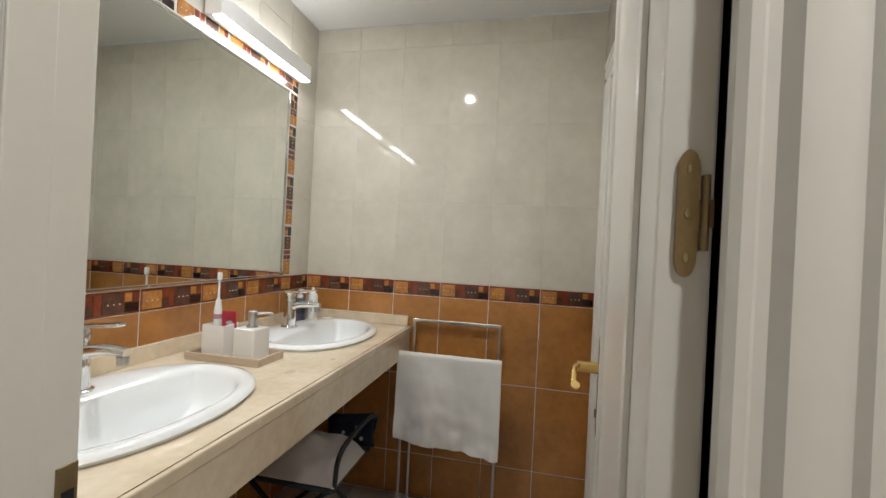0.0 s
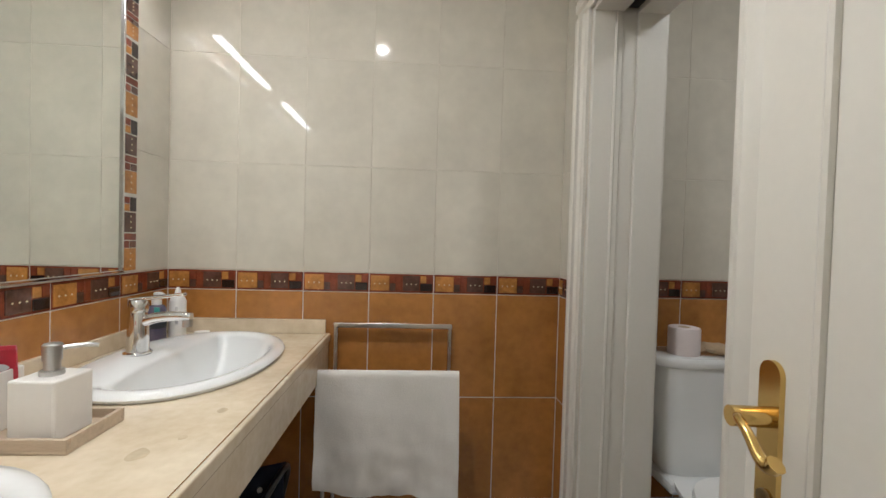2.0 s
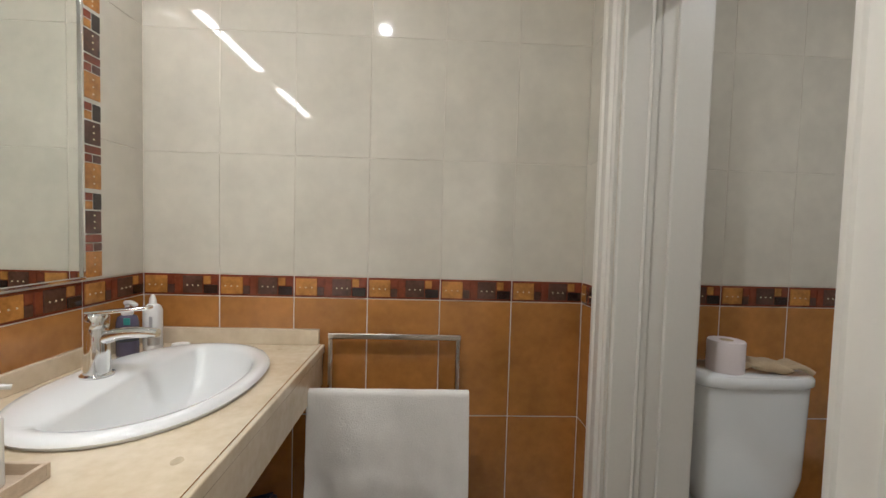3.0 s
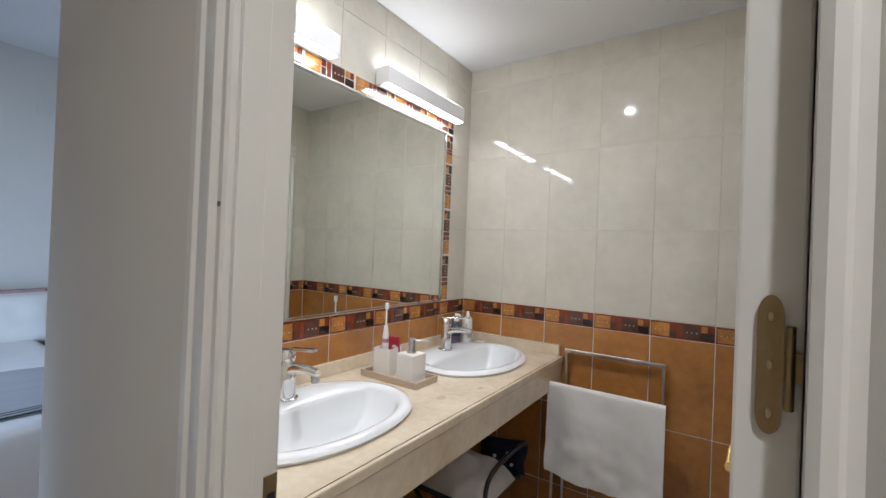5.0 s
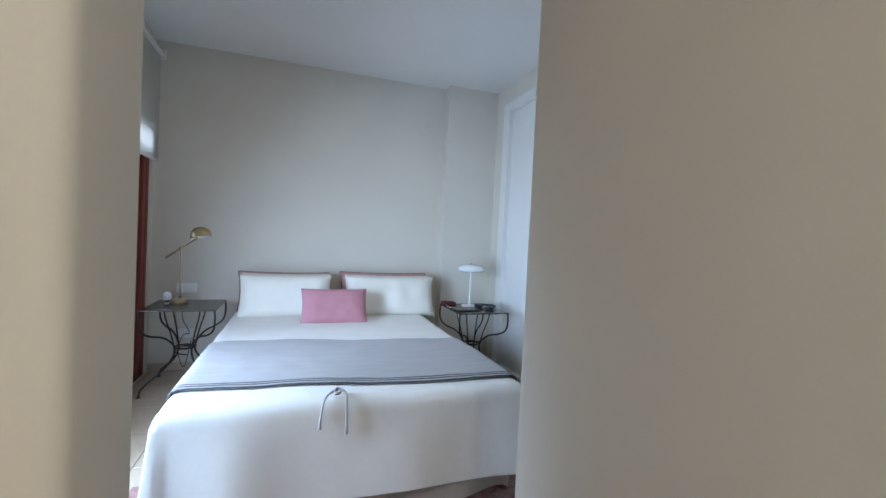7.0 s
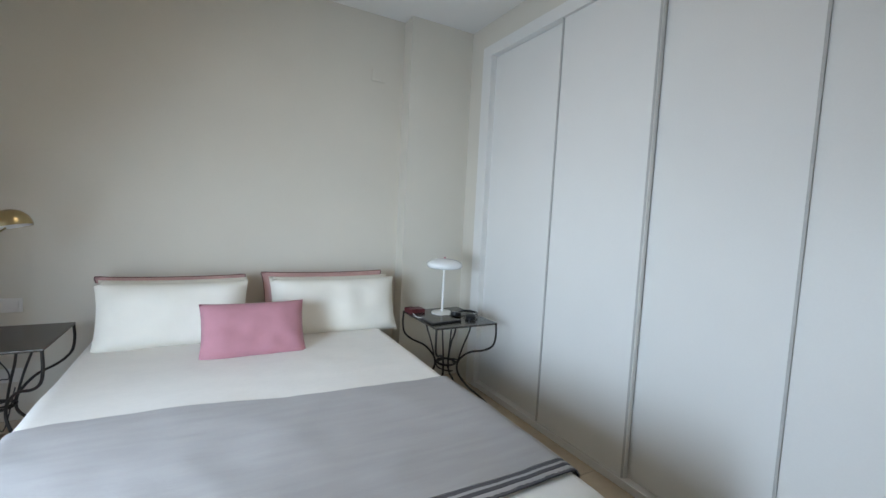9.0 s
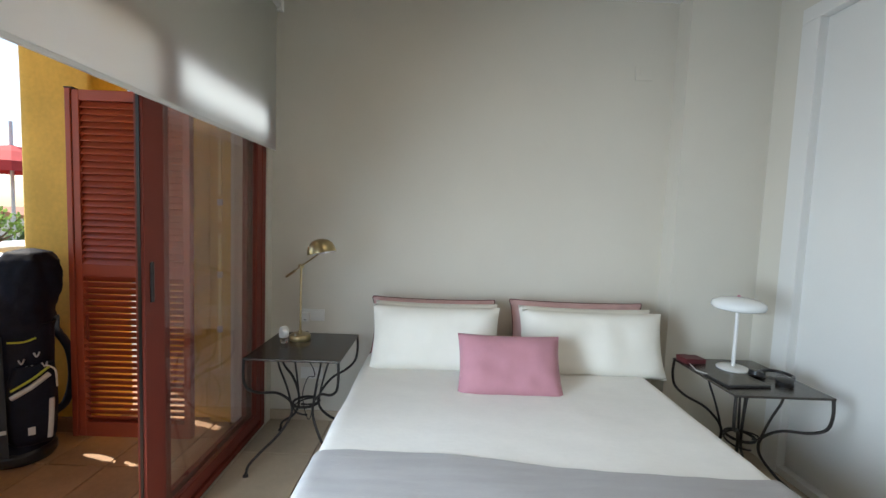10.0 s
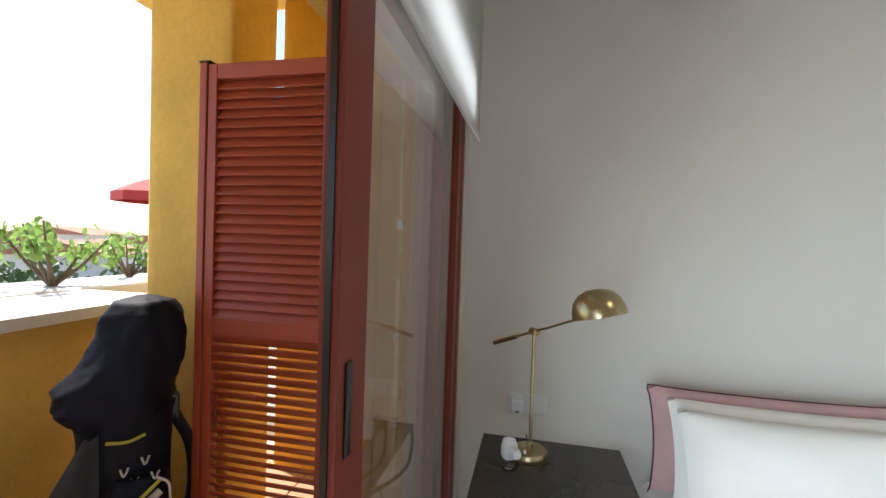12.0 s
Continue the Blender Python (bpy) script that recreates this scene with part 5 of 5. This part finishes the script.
    part("collar_trim", tube([(-0.04, -0.145, 0.705), (0.02, -0.15, 0.70), (0.07, -0.135, 0.712)], 0.006, 6, 4), LIME, g, "lime trim", 60)
    part("strap", tube([(0.15, 0.02, 0.72), (0.21, 0.02, 0.58), (0.22, 0.02, 0.40), (0.19, 0.02, 0.27), (0.14, 0.02, 0.22)], 0.022, 8, 6), NYLON, g, smooth=60)
    part("buckle", box(0.14, 0.17, 0.0, 0.04, 0.70, 0.80, 0.006), BLACKPL, g)
    part("reflective_edge", tube([(0.11, -0.165, 0.56), (0.145, -0.15, 0.52), (0.15, -0.13, 0.42)], 0.005, 6, 5), WHITEPL, g, "white edge piping", 60)
    tw = thing("golf_towel", "slate grey towel hanging from the golf bag", "towel", (-4.33, -2.74, 0.0), 133)

    def fn(u, v):
        w = 0.03 + 0.30 * v
        x = -0.07 - 0.10 * v + (u - 0.62) * w
        return Vector((x, -0.165 - 0.02 * math.sin(u * 5) - 0.05 * v * abs(u - 0.4), 0.74 - 0.60 * v + 0.10 * (0.5 - u) * v))
    part("cloth", sheet(14, 26, fn, 0.006), SLATE, tw, smooth=60)
    part("lining_corner", sheet(8, 8, lambda u, v: (-0.29 + 0.14 * u + 0.03 * v, -0.150 + 0.015 * u, 0.20 - 0.03 * u - 0.13 * v * (0.3 + 0.7 * u)), 0.004), PAPER, tw, "pale turned-up corner", 60)
    part("print_bar", box(-0.16, -0.05, -0.212, -0.208, 0.235, 0.255), SILVERC, tw, "faint print bar")


golf_bag()


def jade_plant(x, y, z, h, k):
    p = thing("jade_plant", "bushy jade plant with small round leaves in the planter", "plant", (x, y, z), 40 * k, group="plants beyond the parapet")
    rr = random.Random(k)
    bm, leaves = bmesh.new(), bmesh.new()
    for b in range(7):
        a, lean = 2 * math.pi * b / 7 + rr.random(), 0.25 + 0.55 * rr.random()
        tip = Vector((lean * h * math.cos(a), lean * h * math.sin(a), h * (0.6 + 0.4 * rr.random())))
        mid = tip * 0.5 + Vector((0, 0, -0.06 * h))
        add_tube(bm, [(0, 0, 0), mid * 0.55, mid, tip], lambda t: 0.020 * h * 2 * (1 - 0.75 * t), 6, 4)
        for c in range(30):
            t = 0.45 + 0.6 * rr.random()
            base = mid.lerp(tip, min(1.0, (t - 0.4) * 1.6)) + Vector((rr.gauss(0, 0.09), rr.gauss(0, 0.09), rr.gauss(0, 0.06))) * h
            r = 0.043 * h * (0.7 + 0.6 * rr.random())
            m_ = Matrix.Translation(base) @ Euler((rr.random() * 2, rr.random() * 2, rr.random() * 6)).to_matrix().to_4x4()
            vs = [leaves.verts.new(m_ @ Vector((r * 1.5 * math.cos(q), r * math.sin(q), 0.3 * r * math.cos(2 * q)))) for q in [math.pi / 3 * i for i in range(6)]]
            leaves.faces.new(vs)
    part("trunk", bm, BARK, p, smooth=60)
    part("crown", leaves, LEAF, p)


setting("planter", box(-9.0, -2.0, -4.35, -3.80, 0.5, 1.10, 0.02), WHITESTONE, "long white planter beyond the parapet", "planter")
for k, (x, y, h) in enumerate(((-4.95, -4.0, 0.42), (-5.55, -4.15, 0.30), (-5.95, -4.05, 0.28), (-6.4, -4.0, 0.34), (-4.35, -4.05, 0.34))):
    jade_plant(x, y, 1.10, h, k + 1)
um = thing("parasol", "red parasol open on a neighbouring terrace", "parasol", (-10.2, -8.7, -3.2))
part("pole", lathe([(0.03, 0), (0.03, 6.2)], 12), WHITESTONE, um)
part("canopy", shell([(0.85, 5.40), (0.5, 5.60), (0.25, 5.70), (0.02, 5.75)], 0.02, 8), PARASOL, um)
part("valance", shell([(0.85, 5.22), (0.85, 5.40)], 0.02, 8), PARASOL, um)


def far_house(x, y, w, d, h, turn):
    hs = thing("house", "low whitewashed house with a clay tile roof in the distance", "house", (x, y, -3.2), turn, "distant houses")
    wl = part("wall", box(-w / 2, w / 2, -d / 2, d / 2, 0, h, 0.03), HOUSEWALL, hs)
    bm = bmesh.new()
    a = [bm.verts.new(p) for p in ((-w / 2 - 0.3, -d / 2 - 0.3, h + 0.002), (w / 2 + 0.3, -d / 2 - 0.3, h + 0.002), (w / 2 + 0.3, d / 2 + 0.3, h + 0.002), (-w / 2 - 0.3, d / 2 + 0.3, h + 0.002), (-w / 2 - 0.3, 0, h + 0.9), (w / 2 + 0.3, 0, h + 0.9))]
    for q in ((0, 1, 5, 4), (2, 3, 4, 5), (0, 4, 3), (1, 2, 5), (3, 2, 1, 0)):
        bm.faces.new([a[i] for i in q])
    part("roof", bm, ROOFTILE, hs)
    for k in range(3):
        cx = (k - 1) * w / 3
        win_ = part("window", box(cx - 0.5, cx + 0.5, d / 2 + 0.002, d / 2 + 0.05, 1.0, 2.2, 0.01), DARKPANE, hs)
        part("sill", box(cx - 0.6, cx + 0.6, d / 2 + 0.05, d / 2 + 0.15, 0.92, 1.0, 0.01), HOUSEWALL, win_)


for x, y, w, d, h, a in ((-27, -33, 9, 6, 3.0, 35), (-39, -38, 8, 7, 3.4, 20), (-33, -48, 10, 6, 3.2, 50), (-21, -43, 8, 6, 2.8, 10), (-45, -58, 12, 8, 4.0, 30), (-52, -44, 9, 7, 3.6, 25)):
    far_house(x, y, w, d, h, a)


def far_shrub(x, y, r, k):
    p = thing("shrub", "loose green shrub between the distant houses", "shrub", (x, y, -3.2), group="distant shrubs")
    rr, bm = random.Random(k), bmesh.new()
    for c in range(420):
        q = Vector((rr.gauss(0, 0.5), rr.gauss(0, 0.5), abs(rr.gauss(0.45, 0.32)))) * r
        e = 0.09 * r * (0.6 + rr.random())
        m_ = Matrix.Translation(q + Vector((0, 0, 0.35 * r))) @ Euler((rr.random() * 6, rr.random() * 6, rr.random() * 6)).to_matrix().to_4x4()
        bm.faces.new([bm.verts.new(m_ @ Vector((e * math.cos(t), 0.6 * e * math.sin(t), 0.0))) for t in [math.pi / 3 * i for i in range(6)]])
    part("crown", bm, FARGREEN, p)
    part("trunk", tube([(0, 0, 0), (0.03 * r, 0, 0.4 * r), (0, 0.05 * r, 0.9 * r)], lambda t: 0.06 * r * (1 - 0.6 * t), 6, 3), BARK, p, smooth=60)


for k, (x, y, r) in enumerate(((-15, -16, 1.7), (-17.5, -15, 1.5), (-20, -20, 2.0), (-16, -22, 1.8), (-23, -21, 1.9), (-13, -19, 1.6), (-26, -24, 2.1), (-19, -26, 2.0))):
    far_shrub(x, y, r, k + 60)


# ---- floor pieces ----
def tiles(name, x0, x1, y0, y1, step, z, material, parent, gap=0.004, thick=0.012):
    me = None
    nx, ny = int(math.ceil((x1 - x0) / step)), int(math.ceil((y1 - y0) / step))
    for i in range(nx):
        for j in range(ny):
            if me is None:
                bm = box(gap / 2, step - gap / 2, gap / 2, step - gap / 2, -thick, 0, 0.0015, 1)
                o = part("floor_tile", bm, material, parent)
                me = o.data
            else:
                o = new("floor_tile", me)
                o.parent = parent
            o.matrix_basis = pose(x0 + i * step, y0 + j * step, z)


fb = tagged(new("floor_bedroom"), "polished beige floor tiles of bedroom and hall", "floor", kind="structure")
tiles("floor_tile", -4.88, -0.99, -1.55, 1.69, 0.43, 0.0, BEIGE, fb)
fh = tagged(new("floor_hall"), "polished beige floor tiles of the hall", "floor", kind="structure")
tiles("floor_tile", -1.01, 0.90, -1.60, 0.22, 0.43, 0.0, BEIGE, fh)
fba = tagged(new("floor_bathroom"), "grey-beige bathroom floor tiles", "floor", kind="structure")
tiles("floor_tile", -1.28, 1.9, 0.33, 2.03, 0.34, 0.0005, GREYFLOOR, fba)
fbl = tagged(new("floor_balcony"), "terracotta-coloured balcony floor tiles", "floor", kind="structure")
tiles("floor_tile", -5.6, -1.0, -3.22, -1.81, 0.33, -0.008, TERRA, fbl, 0.008)


# ---- wall tiles ----
TW, G = 0.25, 0.0036
MESH = {}


def tile_mesh(w, h, material):
    key = (round(w, 3), round(h, 3), material.name)
    if key not in MESH:
        g = 0.0016 if material is CREAM else G
        bm = box(g / 2, w - g / 2, 0, 0.008, g / 2, h - g / 2, 0.0016, 1)
        ob = part("tile_source", bm, material)
        me = ob.data
        # each corner keeps the normal of its large face, so the rim reads as softly rounded glaze
        big = [Vector((0, 0, 0))] * len(me.vertices)
        area = [0.0] * len(me.vertices)
        for p in me.polygons:
            for i in p.vertices:
                if p.area > area[i]:
                    area[i], big[i] = p.area, p.normal.copy()
        for p in me.polygons:
            p.use_smooth = True
        me.normals_split_custom_set_from_vertices(big)
        MESH[key] = me
        bpy.data.objects.remove(ob)
    return MESH[key]


def border_mesh(w):
    """A patterned border tile of glazed chips with raised dots, w long and 0.075 high."""
    key = ("border", round(w, 3))
    if key not in MESH:
        bm = bmesh.new()
        add_box(bm, G / 2, w - G / 2, 0, 0.006, G / 2, 0.075 - G / 2, 0, 1, 0)
        chips = [(0.006, 0.078, 0.008, 0.066, 1), (0.080, 0.102, 0.040, 0.066, 2), (0.080, 0.102, 0.008, 0.037, 3), (0.105, 0.126, 0.008, 0.067, 2), (0.130, 0.194, 0.009, 0.067, 3),
                 (0.198, 0.221, 0.040, 0.067, 1), (0.223, 0.244, 0.040, 0.067, 2), (0.198, 0.244, 0.008, 0.037, 4)]
        k = w / 0.25
        for a, b, c, d, i in chips:
            add_box(bm, a * k, b * k, -0.003, 0.003, c, d, 0.001, 1, i)
        for x in (0.021, 0.041, 0.061, 0.145, 0.163, 0.181):
            add_lathe(bm, [(0.0026, 0), (0.002, 0.0016)], 8, pose(x * k, -0.003, 0.035, 90), 5)
        ob = part("tile_source", bm, [RUST, AMBER, RUST, UMBER, BLACKG, DOTS])
        MESH[key] = ob.data
        bpy.data.objects.remove(ob)
    return MESH[key]


def put(name, me, m, parent):
    o = new(name, me)
    o.parent = parent
    o.matrix_basis = m
    return o


ROWS_Z = [(0.0, 0.218, OCHRE), (0.218, 0.627, OCHRE), (0.627, 1.035, OCHRE), (1.110, 1.515, CREAM), (1.515, 1.920, CREAM), (1.920, 2.325, CREAM), (2.325, 2.449, CREAM)]


def tile_run(parent, place, length, skip=None, start=0.0):
    """Tiles along a wall: place(s) gives the pose at s metres along it."""
    s = start
    while s < length - 0.01:
        w = min(TW, length - s)
        for z0, z1, m_ in ROWS_Z:
            if not (skip and skip(s, z0)):
                put("tile", tile_mesh(w, z1 - z0, m_), place(s, z0), parent)
        if not (skip and skip(s, 1.035)):
            put("border_tile", border_mesh(w), place(s, 1.035), parent)
        s += TW


# far wall of both rooms, faces -y
tile_run(wb, lambda s, z: pose(-1.28 + s, 2.030, z), 1.5)
tile_run(wb, lambda s, z: pose(0.472 + s, 2.030, z), 1.43, lambda s, z: s > 0.9 and z < 0.2)
# wall with the mirror, faces +x; starts at the far corner
tile_run(ww, lambda s, z: pose(-1.280, 2.030 - s - TW, z, 0, 0, 90), 1.70, lambda s, z: s > 1.45 or (z < 0.6 and s > 1.2))
for k in range(6):
    put("border_tile", border_mesh(TW), pose(-1.2815, 1.857 - k * TW - TW, 2.022, 0, 0, 90), ww)
for k in range(4):
    w = TW if k < 3 else 0.16
    put("border_tile", border_mesh(w), Matrix.Translation((-1.2815, 1.857, 1.112 + k * TW)) @ Matrix(((0, -1, 0, 0), (0, 0, -1, 0), (1, 0, 0, 0), (0, 0, 0, 1))), ww)
# sliver beside the toilet doorway, faces -x
for z0, z1, m_ in ROWS_Z:
    put("tile", tile_mesh(0.13, z1 - z0, m_), pose(0.220, 2.030, z0, 0, 0, -90), we)
put("border_tile", border_mesh(0.13), pose(0.220, 2.030, 1.035, 0, 0, -90), we)
for k in range(3):
    put("tile", tile_mesh(TW, 0.305, CREAM), pose(0.220, 1.90 - k * TW, 2.145, 0, 0, -90), we)
# plain run beside the door
for k in range(3):
    for z0, z1, m_ in ROWS_Z:
        put("tile", tile_mesh(TW, z1 - z0, m_), pose(0.220, 1.02 - k * 0.25 + 0.0, z0, 0, 0, -90), we)
